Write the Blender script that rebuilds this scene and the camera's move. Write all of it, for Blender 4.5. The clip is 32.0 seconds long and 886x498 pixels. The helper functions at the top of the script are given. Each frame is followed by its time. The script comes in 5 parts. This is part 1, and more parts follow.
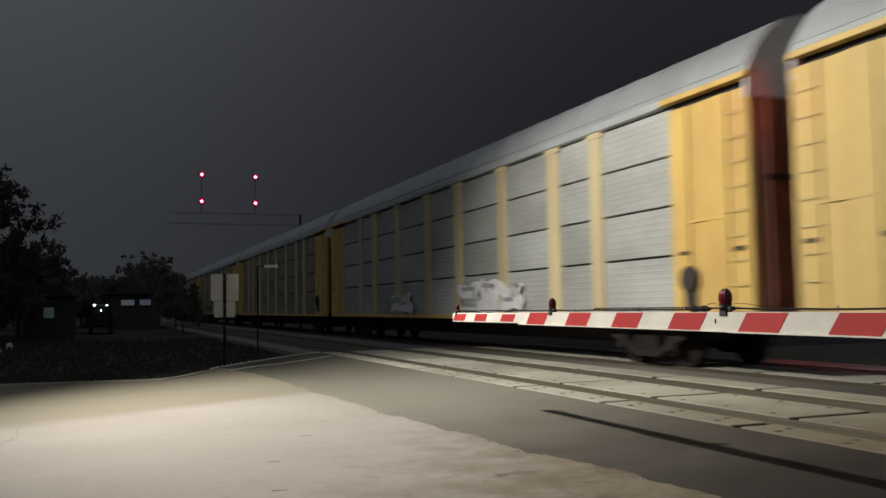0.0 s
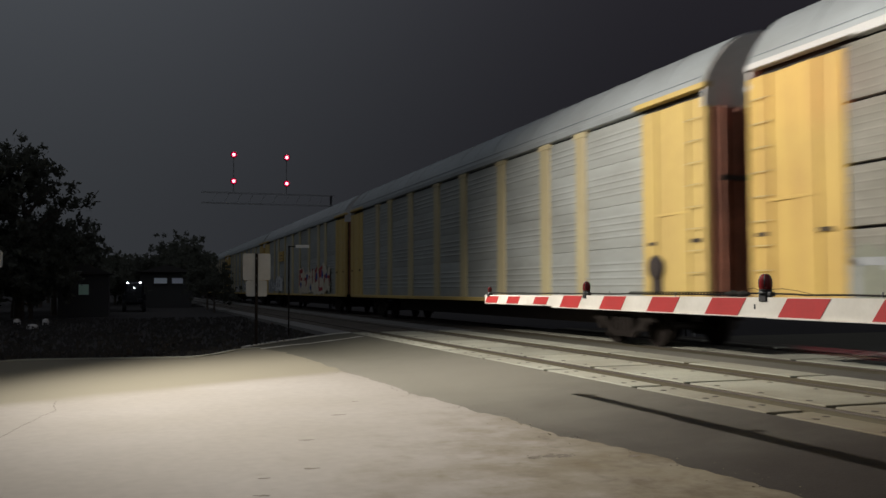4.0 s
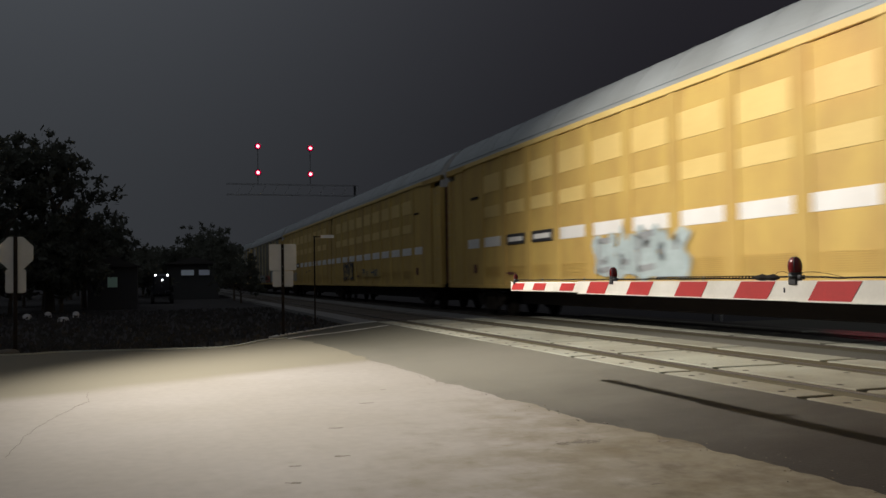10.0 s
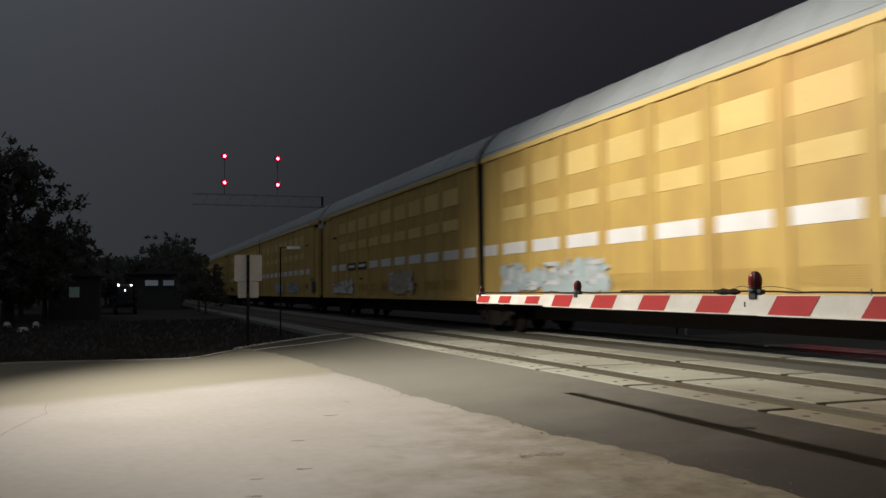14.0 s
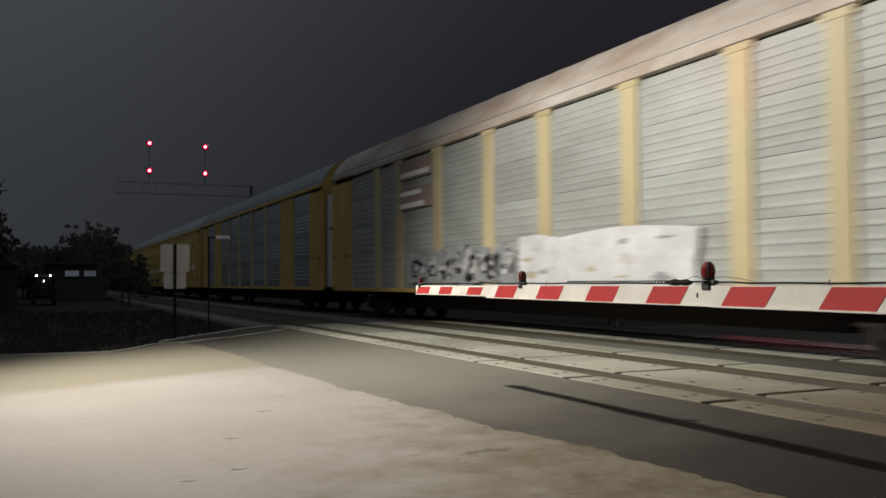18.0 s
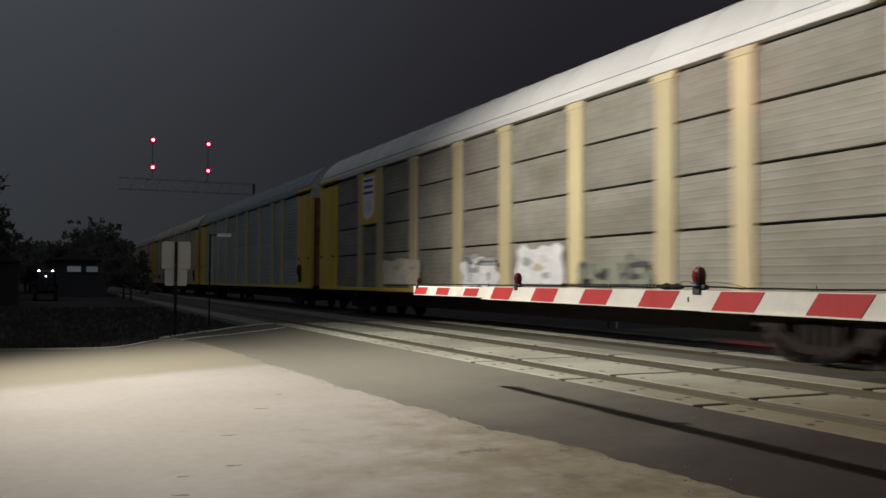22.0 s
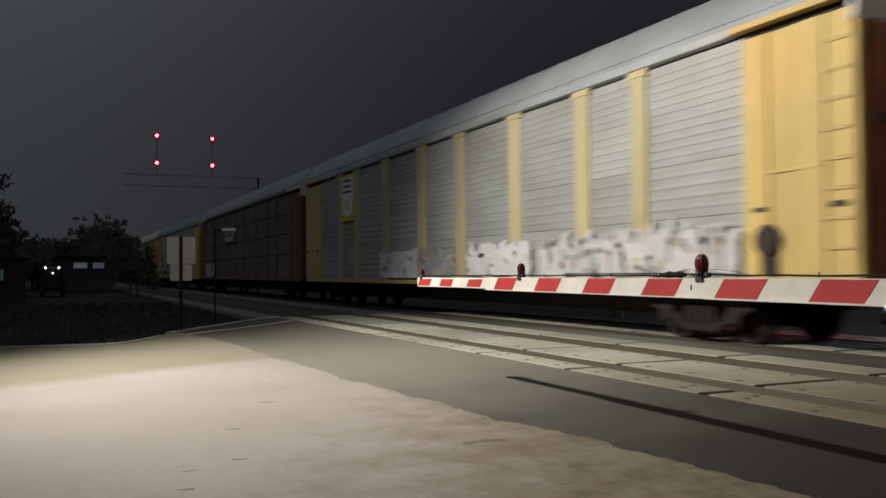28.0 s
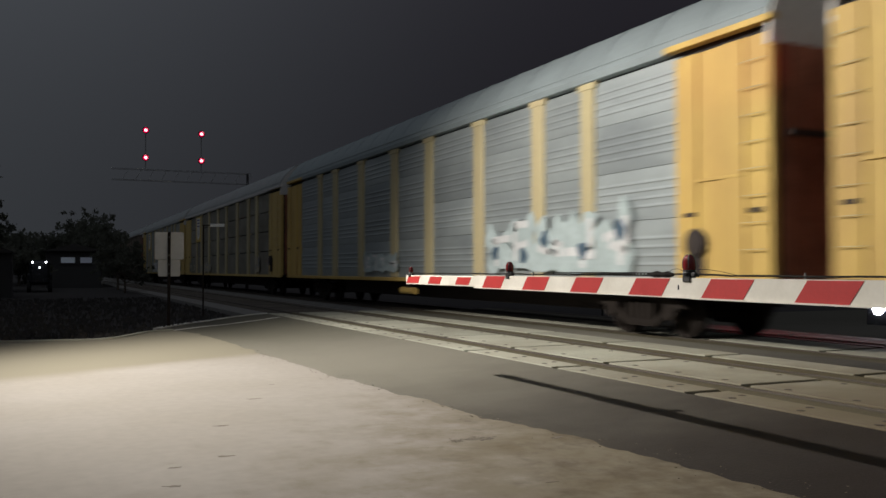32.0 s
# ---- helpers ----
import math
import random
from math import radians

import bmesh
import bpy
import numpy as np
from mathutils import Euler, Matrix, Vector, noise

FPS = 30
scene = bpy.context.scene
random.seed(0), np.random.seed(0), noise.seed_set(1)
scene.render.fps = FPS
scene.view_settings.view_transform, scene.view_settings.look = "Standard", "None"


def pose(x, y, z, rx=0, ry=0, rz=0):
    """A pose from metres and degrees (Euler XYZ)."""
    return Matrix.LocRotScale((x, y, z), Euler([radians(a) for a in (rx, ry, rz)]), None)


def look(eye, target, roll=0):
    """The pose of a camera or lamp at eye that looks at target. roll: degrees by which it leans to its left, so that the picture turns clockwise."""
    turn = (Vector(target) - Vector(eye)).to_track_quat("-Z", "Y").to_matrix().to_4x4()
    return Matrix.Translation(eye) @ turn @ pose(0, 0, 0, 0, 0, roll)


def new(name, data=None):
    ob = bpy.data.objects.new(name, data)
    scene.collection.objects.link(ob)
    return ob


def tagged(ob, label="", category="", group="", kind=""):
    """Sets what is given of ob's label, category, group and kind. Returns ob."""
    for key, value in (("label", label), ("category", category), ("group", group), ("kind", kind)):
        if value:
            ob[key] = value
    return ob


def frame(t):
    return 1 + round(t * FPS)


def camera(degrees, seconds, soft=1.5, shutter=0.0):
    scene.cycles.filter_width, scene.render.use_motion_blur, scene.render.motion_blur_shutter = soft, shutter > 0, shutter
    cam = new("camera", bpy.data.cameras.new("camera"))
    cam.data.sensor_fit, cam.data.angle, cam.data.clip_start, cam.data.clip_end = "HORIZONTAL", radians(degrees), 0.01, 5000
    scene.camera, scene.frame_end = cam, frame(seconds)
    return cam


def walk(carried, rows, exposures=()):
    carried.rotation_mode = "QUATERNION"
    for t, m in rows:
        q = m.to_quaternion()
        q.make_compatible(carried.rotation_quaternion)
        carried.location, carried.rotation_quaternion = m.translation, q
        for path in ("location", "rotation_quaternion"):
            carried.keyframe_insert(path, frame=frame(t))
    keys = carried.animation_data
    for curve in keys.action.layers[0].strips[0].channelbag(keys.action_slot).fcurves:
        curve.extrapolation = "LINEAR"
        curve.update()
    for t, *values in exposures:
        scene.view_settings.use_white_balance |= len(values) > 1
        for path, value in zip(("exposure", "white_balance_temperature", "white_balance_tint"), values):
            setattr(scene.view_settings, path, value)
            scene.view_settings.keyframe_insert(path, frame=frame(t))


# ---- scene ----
# World: y runs along the railway, away from the viewer; x crosses it; rail tops and crossing lie at z = 0.
cam = camera(53.0, 32.0, soft=1.5, shutter=0.6)
PATH = (
    (0, 0.029, -0.062, 1.214, -21.09, 3.73, 0.95),
    (0.5, 0.027, -0.065, 1.215, -20.93, 3.68, 0.84),
    (1, 0.008, -0.056, 1.212, -21.14, 3.48, 0.58),
    (1.5, 0.020, -0.020, 1.208, -21.30, 3.17, 0.47),
    (2, 0.017, -0.027, 1.209, -21.15, 2.93, 0.35),
    (2.5, 0.014, -0.005, 1.211, -20.71, 2.73, 0.21),
    (4.5, -0.005, -0.012, 1.200, -19.05, 2.65, 0.14),
    (5, -0.013, -0.013, 1.194, -19.14, 2.76, 0.03),
    (5.5, -0.019, -0.015, 1.204, -19.38, 2.81, 0.12),
    (6, -0.008, -0.052, 1.204, -19.54, 2.91, 0.24),
    (6.5, 0.001, -0.034, 1.196, -19.74, 3.05, 0.49),
    (7, 0.012, -0.024, 1.193, -19.54, 3.06, 0.63),
    (7.5, 0.009, -0.074, 1.200, -19.22, 2.90, 1.05),
    (8, 0.021, -0.060, 1.208, -18.87, 2.68, 1.40),
    (8.5, 0.005, -0.031, 1.201, -18.36, 2.52, 1.37),
    (9, -0.014, -0.019, 1.205, -17.92, 2.18, 1.10),
    (9.5, -0.021, -0.033, 1.207, -17.63, 2.05, 1.09),
    (10, -0.016, -0.013, 1.200, -17.66, 1.88, 0.89),
    (10.5, -0.039, -0.015, 1.198, -17.79, 2.05, 0.82),
    (11, -0.028, -0.006, 1.203, -18.04, 2.05, 0.85),
    (11.5, -0.020, -0.029, 1.203, -18.34, 2.34, 0.76),
    (12, -0.005, -0.016, 1.213, -18.33, 2.45, 0.78),
    (12.5, -0.022, 0.009, 1.200, -18.53, 2.66, 0.61),
    (13, -0.027, -0.022, 1.204, -19.16, 2.59, 0.56),
    (13.5, -0.007, -0.018, 1.198, -19.67, 2.66, 0.47),
    (15.5, 0.011, -0.031, 1.202, -19.94, 2.51, 0.56),
    (16, 0.021, 0.009, 1.196, -21.01, 2.45, 0.17),
    (16.5, 0.053, 0.027, 1.185, -21.56, 2.01, -0.50),
    (17, 0.080, -0.024, 1.202, -22.07, 1.39, -0.40),
    (17.5, 0.031, 0.088, 1.190, -23.19, 1.58, 0.24),
    (18, 0.004, 0.294, 1.189, -24.28, 2.07, 0.38),
    (18.5, 0.002, 0.240, 1.201, -24.62, 2.46, 0.02),
    (19, 0.026, 0.210, 1.215, -25.36, 2.25, -0.29),
    (19.5, 0.021, 0.245, 1.207, -25.81, 2.28, -0.34),
    (20, 0.029, 0.246, 1.203, -25.40, 2.23, -0.34),
    (20.5, 0.037, 0.229, 1.204, -25.19, 2.07, -0.18),
    (21, 0.035, 0.192, 1.201, -24.92, 2.00, 0.01),
    (21.5, 0.033, 0.200, 1.201, -24.66, 2.02, -0.05),
    (22, 0.018, 0.197, 1.199, -24.16, 2.07, -0.34),
    (22.5, 0.036, 0.202, 1.200, -23.68, 2.01, -0.60),
    (23, 0.033, 0.188, 1.204, -23.68, 2.00, -0.50),
    (23.5, 0.028, 0.188, 1.201, -24.00, 1.96, -0.32),
    (24, 0.037, 0.185, 1.201, -24.46, 1.93, -0.13),
    (24.5, 0.035, 0.169, 1.205, -24.87, 1.98, -0.01),
    (25, 0.045, 0.185, 1.206, -25.16, 1.88, 0.20),
    (25.5, 0.040, 0.193, 1.204, -25.26, 1.87, 0.14),
    (27.5, 0.049, 0.213, 1.200, -24.14, 1.44, 0.43),
    (28, 0.045, 0.192, 1.199, -23.78, 1.51, 0.47),
    (28.5, 0.037, 0.196, 1.201, -23.59, 1.70, 0.59),
    (29, 0.040, 0.201, 1.206, -23.74, 1.80, 0.77),
    (29.5, 0.034, 0.182, 1.204, -24.15, 1.86, 0.67),
    (30, 0.049, 0.174, 1.210, -24.48, 1.83, 0.57),
    (30.5, 0.026, 0.174, 1.200, -24.59, 1.67, 0.22),
    (31, 0.022, 0.232, 1.192, -24.62, 1.54, -0.09),
    (31.5, 0.041, 0.168, 1.200, -24.60, 1.29, 0.04),
    (32, 0.052, 0.190, 1.205, -24.47, 1.33, 0.05),
)
walk(cam, [(t, pose(x, y, z, 90 + pitch, roll, yaw)) for t, x, y, z, yaw, pitch, roll in PATH])

# ---- light ----
LAMP = (-1.79, 13.37, 8.11)         # street lamp head
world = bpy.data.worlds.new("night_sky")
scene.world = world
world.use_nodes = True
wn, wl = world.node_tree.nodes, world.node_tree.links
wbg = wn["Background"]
wco, wxyz, wmr, wmix = wn.new("ShaderNodeTexCoord"), wn.new("ShaderNodeSeparateXYZ"), wn.new("ShaderNodeMapRange"), wn.new("ShaderNodeValToRGB")
wmr.interpolation_type = "SMOOTHSTEP"
wmr.inputs["From Min"].default_value, wmr.inputs["From Max"].default_value = 0.62, -0.22
wmix.color_ramp.elements[0].color = (0.0145, 0.0135, 0.0172, 1)
# Left end raised to stand in for the street lamp's glare.
wmix.color_ramp.elements[1].color = (0.053, 0.058, 0.066, 1)
wl.new(wco.outputs["Generated"], wxyz.inputs["Vector"])
wl.new(wxyz.outputs["X"], wmr.inputs["Value"])
wl.new(wmr.outputs["Result"], wmix.inputs["Fac"])
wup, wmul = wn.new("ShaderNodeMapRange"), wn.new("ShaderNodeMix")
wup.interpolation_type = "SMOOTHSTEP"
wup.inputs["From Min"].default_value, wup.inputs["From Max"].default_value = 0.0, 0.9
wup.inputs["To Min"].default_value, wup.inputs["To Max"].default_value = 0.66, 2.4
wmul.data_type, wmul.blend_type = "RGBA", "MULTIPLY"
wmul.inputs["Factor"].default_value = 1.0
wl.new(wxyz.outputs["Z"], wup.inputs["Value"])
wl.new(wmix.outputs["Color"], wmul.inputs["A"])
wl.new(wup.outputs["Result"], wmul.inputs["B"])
wfar, wfill = wn.new("ShaderNodeMapRange"), wn.new("ShaderNodeMix")
wfar.interpolation_type = "SMOOTHSTEP"                      # sky a little brighter behind the viewer, an added fill for the trees
wfar.inputs["From Min"].default_value, wfar.inputs["From Max"].default_value = -0.1, 0.8
wfar.inputs["To Min"].default_value, wfar.inputs["To Max"].default_value = 1.6, 1.0
wfill.data_type, wfill.blend_type = "RGBA", "MULTIPLY"
wfill.inputs["Factor"].default_value = 1.0
wl.new(wxyz.outputs["Y"], wfar.inputs["Value"])
wl.new(wmul.outputs["Result"], wfill.inputs["A"])
wl.new(wfar.outputs["Result"], wfill.inputs["B"])
wl.new(wfill.outputs["Result"], wbg.inputs["Color"])
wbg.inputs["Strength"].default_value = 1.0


def lamp_at(name, kind, place, target, energy, color, **more):
    data = bpy.data.lights.new(name, kind)
    data.energy, data.color = energy, color
    if kind == "SPOT":
        data.spot_size, data.spot_blend = radians(more.get("cone", 40)), more.get("blend", 0.5)
    if kind == "AREA":
        data.shape, data.size, data.size_y = "RECTANGLE", more.get("sx", 0.4), more.get("sy", 0.25)
    else:
        data.shadow_soft_size = more.get("soft", 0.1)
    ob = new(name, data)
    ob.matrix_world = look(place, target)
    return ob


lamp_at("street_light_beam", "SPOT", LAMP, (6.7, 11.1, 1.2), 10000, (1.0, 0.948, 0.885), cone=119, blend=0.68, soft=0.12)
lamp_at("flasher_beam", "SPOT", (4.55, 0.1, 2.75), (9.7, 10.8, 4.3), 1300, (1.0, 0.03, 0.04), cone=8, blend=1.0, soft=0.08)
lamp_at("far_flasher_beam", "SPOT", (15.0, 21.6, 2.6), (12.95, 11.9, 0.0), 1100, (1.0, 0.03, 0.09), cone=18, blend=1.0, soft=0.08)


# ---- materials ----
def mat(name, color, rough=0.7, metal=0.0, vary=0.25, scale=3.0, fine=60.0, bump=0.1, dirt=None, dirt_amount=0.35, spread=0.0, stretch=(1, 1, 1), glow=0.0, spec=0.5):
    """A surface: base colour with stains at one scale and grain at another, and fine relief."""
    m = bpy.data.materials.new(name)
    m.use_nodes = True
    nt = m.node_tree
    n, l = nt.nodes, nt.links
    b = n["Principled BSDF"]
    b.inputs["Roughness"].default_value, b.inputs["Metallic"].default_value = rough, metal
    b.inputs["Specular IOR Level"].default_value = spec
    if glow:
        b.inputs["Base Color"].default_value = (*color, 1)
        b.inputs["Emission Color"].default_value, b.inputs["Emission Strength"].default_value = (*color, 1), glow
        return m
    co = n.new("ShaderNodeTexCoord")
    mp = n.new("ShaderNodeMapping")
    mp.inputs["Scale"].default_value = stretch
    l.new(co.outputs["Object"], mp.inputs["Vector"])
    if spread:                                    # alike pieces each get another stretch of the pattern
        who, far = n.new("ShaderNodeObjectInfo"), n.new("ShaderNodeMath")
        far.operation, far.inputs[1].default_value = "MULTIPLY", 41.0
        l.new(who.outputs["Random"], far.inputs[0])
        l.new(far.outputs[0], mp.inputs["Location"])
    big, small = n.new("ShaderNodeTexNoise"), n.new("ShaderNodeTexNoise")
    for node, s, d in ((big, scale, 5), (small, fine, 3)):
        node.inputs["Scale"].default_value, node.inputs["Detail"].default_value = s, d
        l.new(mp.outputs["Vector"], node.inputs["Vector"])
    ramp = n.new("ShaderNodeValToRGB")
    ramp.color_ramp.elements[0].position, ramp.color_ramp.elements[1].position = 0.3, 0.72
    d = dirt or tuple(c * 0.55 for c in color)
    k = dirt_amount
    ramp.color_ramp.elements[0].color = (*[a * (1 - k) + c * k for a, c in zip(color, d)], 1)
    ramp.color_ramp.elements[1].color = (*color, 1)
    l.new(big.outputs["Fac"], ramp.inputs["Fac"])
    hsv = n.new("ShaderNodeHueSaturation")
    l.new(ramp.outputs["Color"], hsv.inputs["Color"])
    val = n.new("ShaderNodeMapRange")
    val.inputs["To Min"].default_value, val.inputs["To Max"].default_value = 1 - vary, 1 + vary
    l.new(small.outputs["Fac"], val.inputs["Value"])
    out = val.outputs["Result"]
    if spread:
        info, mr, mul = n.new("ShaderNodeObjectInfo"), n.new("ShaderNodeMapRange"), n.new("ShaderNodeMath")
        mr.inputs["To Min"].default_value, mr.inputs["To Max"].default_value = 1 - spread, 1 + spread
        mul.operation = "MULTIPLY"
        l.new(info.outputs["Random"], mr.inputs["Value"])
        l.new(mr.outputs["Result"], mul.inputs[0])
        l.new(out, mul.inputs[1])
        out = mul.outputs[0]
    l.new(out, hsv.inputs["Value"])
    l.new(hsv.outputs["Color"], b.inputs["Base Color"])
    rr = n.new("ShaderNodeMapRange")
    rr.inputs["To Min"].default_value, rr.inputs["To Max"].default_value = max(0.03, rough - 0.12), min(1, rough + 0.12)
    l.new(big.outputs["Fac"], rr.inputs["Value"])
    l.new(rr.outputs["Result"], b.inputs["Roughness"])
    if bump:
        bp = n.new("ShaderNodeBump")
        bp.inputs["Strength"].default_value, bp.inputs["Distance"].default_value = bump, 0.02
        l.new(small.outputs["Fac"], bp.inputs["Height"])
        l.new(bp.outputs["Normal"], b.inputs["Normal"])
    return m



def drifted(m, way, lo, hi, color, patchy=1.2, scale=1.6, laid=False, loose=False):
    """Lets another colour drift over a surface along a direction, in patches: dust, dirt, painted lamp falloff."""
    n, l = m.node_tree.nodes, m.node_tree.links
    b = n["Principled BSDF"]
    old = b.inputs["Base Color"].links[0].from_socket
    co, dot, ns, add, mr, mix = (n.new("ShaderNode" + k) for k in ("TexCoord", "VectorMath", "TexNoise", "Math", "MapRange", "Mix"))
    dot.operation, dot.inputs[1].default_value = "DOT_PRODUCT", way
    ns.inputs["Scale"].default_value, ns.inputs["Detail"].default_value = scale, 8
    ns.inputs["Roughness"].default_value = 0.62
    add.operation, add.inputs[2].default_value = "MULTIPLY_ADD", -0.5 * patchy * (hi - lo)
    add.inputs[1].default_value = patchy * (hi - lo)
    at = n.new("ShaderNodeNewGeometry").outputs["Position"] if laid else co.outputs["Object"]
    l.new(at, dot.inputs[0])
    if loose:
        who, far, shift = n.new("ShaderNodeObjectInfo"), n.new("ShaderNodeMath"), n.new("ShaderNodeVectorMath")
        far.operation, far.inputs[1].default_value = "MULTIPLY", 29.0
        l.new(who.outputs["Random"], far.inputs[0])
        l.new(far.outputs[0], shift.inputs[0])
        l.new(at, shift.inputs[1])
        at = shift.outputs["Vector"]
    l.new(at, ns.inputs["Vector"])
    l.new(ns.outputs["Fac"], add.inputs[0])
    plus = n.new("ShaderNodeMath")
    l.new(add.outputs[0], plus.inputs[0])
    l.new(dot.outputs["Value"], plus.inputs[1])
    mr.inputs["From Min"].default_value, mr.inputs["From Max"].default_value = lo, hi
    mr.interpolation_type = "SMOOTHSTEP"
    l.new(plus.outputs[0], mr.inputs["Value"])
    mix.data_type = "RGBA"
    l.new(mr.outputs["Result"], mix.inputs["Factor"])
    l.new(old, mix.inputs["A"])
    mix.inputs["B"].default_value = (*color, 1)
    l.new(mix.outputs["Result"], b.inputs["Base Color"])
    return m


M = {}
M["concrete_lot"] = mat("pale_concrete_lot", (0.245, 0.226, 0.20), 0.95, vary=0.10, scale=0.45, fine=9, bump=0.06, dirt=(0.20, 0.18, 0.15), dirt_amount=0.7, spec=0.15)
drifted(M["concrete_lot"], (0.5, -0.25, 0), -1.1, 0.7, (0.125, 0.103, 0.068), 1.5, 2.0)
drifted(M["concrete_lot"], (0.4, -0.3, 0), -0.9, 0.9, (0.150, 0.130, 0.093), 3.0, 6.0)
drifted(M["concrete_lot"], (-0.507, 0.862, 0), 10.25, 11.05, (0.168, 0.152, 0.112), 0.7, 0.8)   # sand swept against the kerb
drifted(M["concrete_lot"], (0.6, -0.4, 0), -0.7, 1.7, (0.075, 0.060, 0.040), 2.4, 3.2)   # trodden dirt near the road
# Near-black close by, dusty and pale midway: lamp falloff is painted in too.
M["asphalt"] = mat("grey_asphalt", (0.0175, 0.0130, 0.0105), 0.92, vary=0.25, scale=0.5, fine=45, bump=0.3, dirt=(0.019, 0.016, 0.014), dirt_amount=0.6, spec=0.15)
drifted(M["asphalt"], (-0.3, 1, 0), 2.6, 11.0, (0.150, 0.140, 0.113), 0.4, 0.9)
# Far end darkened again by colour, where the lamp's light fades.
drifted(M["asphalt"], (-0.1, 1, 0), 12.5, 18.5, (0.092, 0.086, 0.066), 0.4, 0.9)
M["weeds"] = mat("dark_weedy_soil", (0.052, 0.048, 0.046), 0.97, vary=0.4, scale=0.6, fine=12, bump=0.6, spec=0.1)
# Kept very pale so the far blobs read as bright.
M["pale_blob"] = mat("pale_blob_tone", (0.60, 0.57, 0.54), 0.95, vary=0.25, scale=1.5, fine=40, bump=0.4)
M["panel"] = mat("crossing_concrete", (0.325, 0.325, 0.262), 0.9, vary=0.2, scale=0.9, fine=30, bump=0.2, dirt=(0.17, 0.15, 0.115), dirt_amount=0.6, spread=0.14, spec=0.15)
# Weaker light toward the viewer is put into the panel colour.
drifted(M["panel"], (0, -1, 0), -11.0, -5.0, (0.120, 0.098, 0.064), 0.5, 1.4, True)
M["rubber"] = mat("rail_seal", (0.088, 0.076, 0.048), 0.9, vary=0.25, scale=1.2, fine=30, bump=0.3, spec=0.15)
M["rail"] = mat("rail_steel", (0.075, 0.062, 0.048), 0.75, metal=0.3, vary=0.2, scale=2, fine=40, bump=0.05)
M["ballast"] = mat("ballast_stone", (0.17, 0.16, 0.145), 0.95, vary=0.5, scale=3, fine=18, bump=0.9)
M["tie"] = mat("railway_sleeper", (0.09, 0.075, 0.06), 0.95, vary=0.3, scale=2, fine=30, bump=0.3, spread=0.2)
M["line"] = mat("worn_white_line", (0.66, 0.64, 0.57), 0.85, vary=0.3, scale=3, fine=25, bump=0.2, dirt=(0.25, 0.23, 0.2), dirt_amount=0.7)
M["bolt"] = mat("rusty_bolt", (0.040, 0.030, 0.024), 0.7, metal=0.5, vary=0.2)
M["stain"] = mat("dry_litter", (0.105, 0.086, 0.062), 0.9, vary=0.3, fine=30)

M["yellow"] = mat("railcar_yellow_paint", (0.565, 0.390, 0.105), 0.66, vary=0.1, scale=1.3, fine=11, bump=0.05, dirt=(0.33, 0.19, 0.06), dirt_amount=0.6, spread=0.05, stretch=(1, 1, 0.35))
M["yellow_worn"] = mat("worn_railcar_yellow_paint", (0.545, 0.395, 0.122), 0.66, vary=0.14, scale=1.0, fine=11, bump=0.05, dirt=(0.40, 0.27, 0.11), dirt_amount=0.6, spread=0.05, stretch=(1, 1, 0.35))
M["yellow_lemon"] = mat("fresh_railcar_yellow_paint", (0.63, 0.445, 0.065), 0.45, vary=0.08, scale=1.2, fine=11, bump=0.04, dirt=(0.45, 0.28, 0.05), dirt_amount=0.5, spread=0.05, stretch=(1, 1, 0.35))
M["yellow_pale"] = mat("railcar_pale_yellow_panel", (0.69, 0.515, 0.19), 0.62, vary=0.08, scale=1.0, fine=12, bump=0.05, dirt=(0.5, 0.3, 0.08), dirt_amount=0.35, spread=0.06)
M["yellow_dull"] = mat("dull_yellow_post", (0.475, 0.41, 0.23), 0.55, vary=0.12, scale=1.0, fine=14, bump=0.08, dirt=(0.36, 0.28, 0.17), dirt_amount=0.6, spread=0.1, stretch=(1, 1, 0.4))
M["galv"] = mat("galvanised_panel", (0.375, 0.39, 0.365), 0.64, metal=0.22, vary=0.12, scale=0.7, fine=7, bump=0.06, dirt=(0.22, 0.22, 0.19), dirt_amount=0.7, spread=0.08, stretch=(1, 0.5, 1))
M["galv_bright"] = mat("bright_galvanised_panel", (0.39, 0.425, 0.42), 0.54, metal=0.5, vary=0.12, scale=0.8, fine=7, bump=0.05, dirt=(0.27, 0.30, 0.31), dirt_amount=0.7, spread=0.1, stretch=(1, 0.5, 1))
M["silver"] = mat("bare_silver_panel", (0.56, 0.60, 0.61), 0.40, metal=0.88, vary=0.10, scale=0.8, fine=7, bump=0.05, dirt=(0.36, 0.39, 0.40), dirt_amount=0.6, spread=0.1, stretch=(1, 0.5, 1))
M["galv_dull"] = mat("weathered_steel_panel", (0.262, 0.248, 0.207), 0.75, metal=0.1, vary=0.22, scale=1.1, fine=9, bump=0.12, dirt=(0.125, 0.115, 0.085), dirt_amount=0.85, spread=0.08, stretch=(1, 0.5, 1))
M["galv_brown"] = mat("grimy_brown_panel", (0.178, 0.165, 0.122), 0.7, metal=0.1, vary=0.25, scale=0.9, fine=8, bump=0.1, dirt=(0.12, 0.09, 0.068), dirt_amount=0.8, spread=0.12, stretch=(1, 0.5, 1))
drifted(M["galv_brown"], (0, 0, 0.02), -0.10, 0.34, (0.100, 0.060, 0.040), 2.2, 1.5, loose=True)
drifted(M["galv_dull"], (0, 0, -0.02), -0.02, 0.40, (0.125, 0.108, 0.078), 2.2, 1.2, loose=True)
drifted(M["galv"], (0, 0, -0.02), 0.0, 0.45, (0.24, 0.235, 0.20), 2.2, 1.0, loose=True)
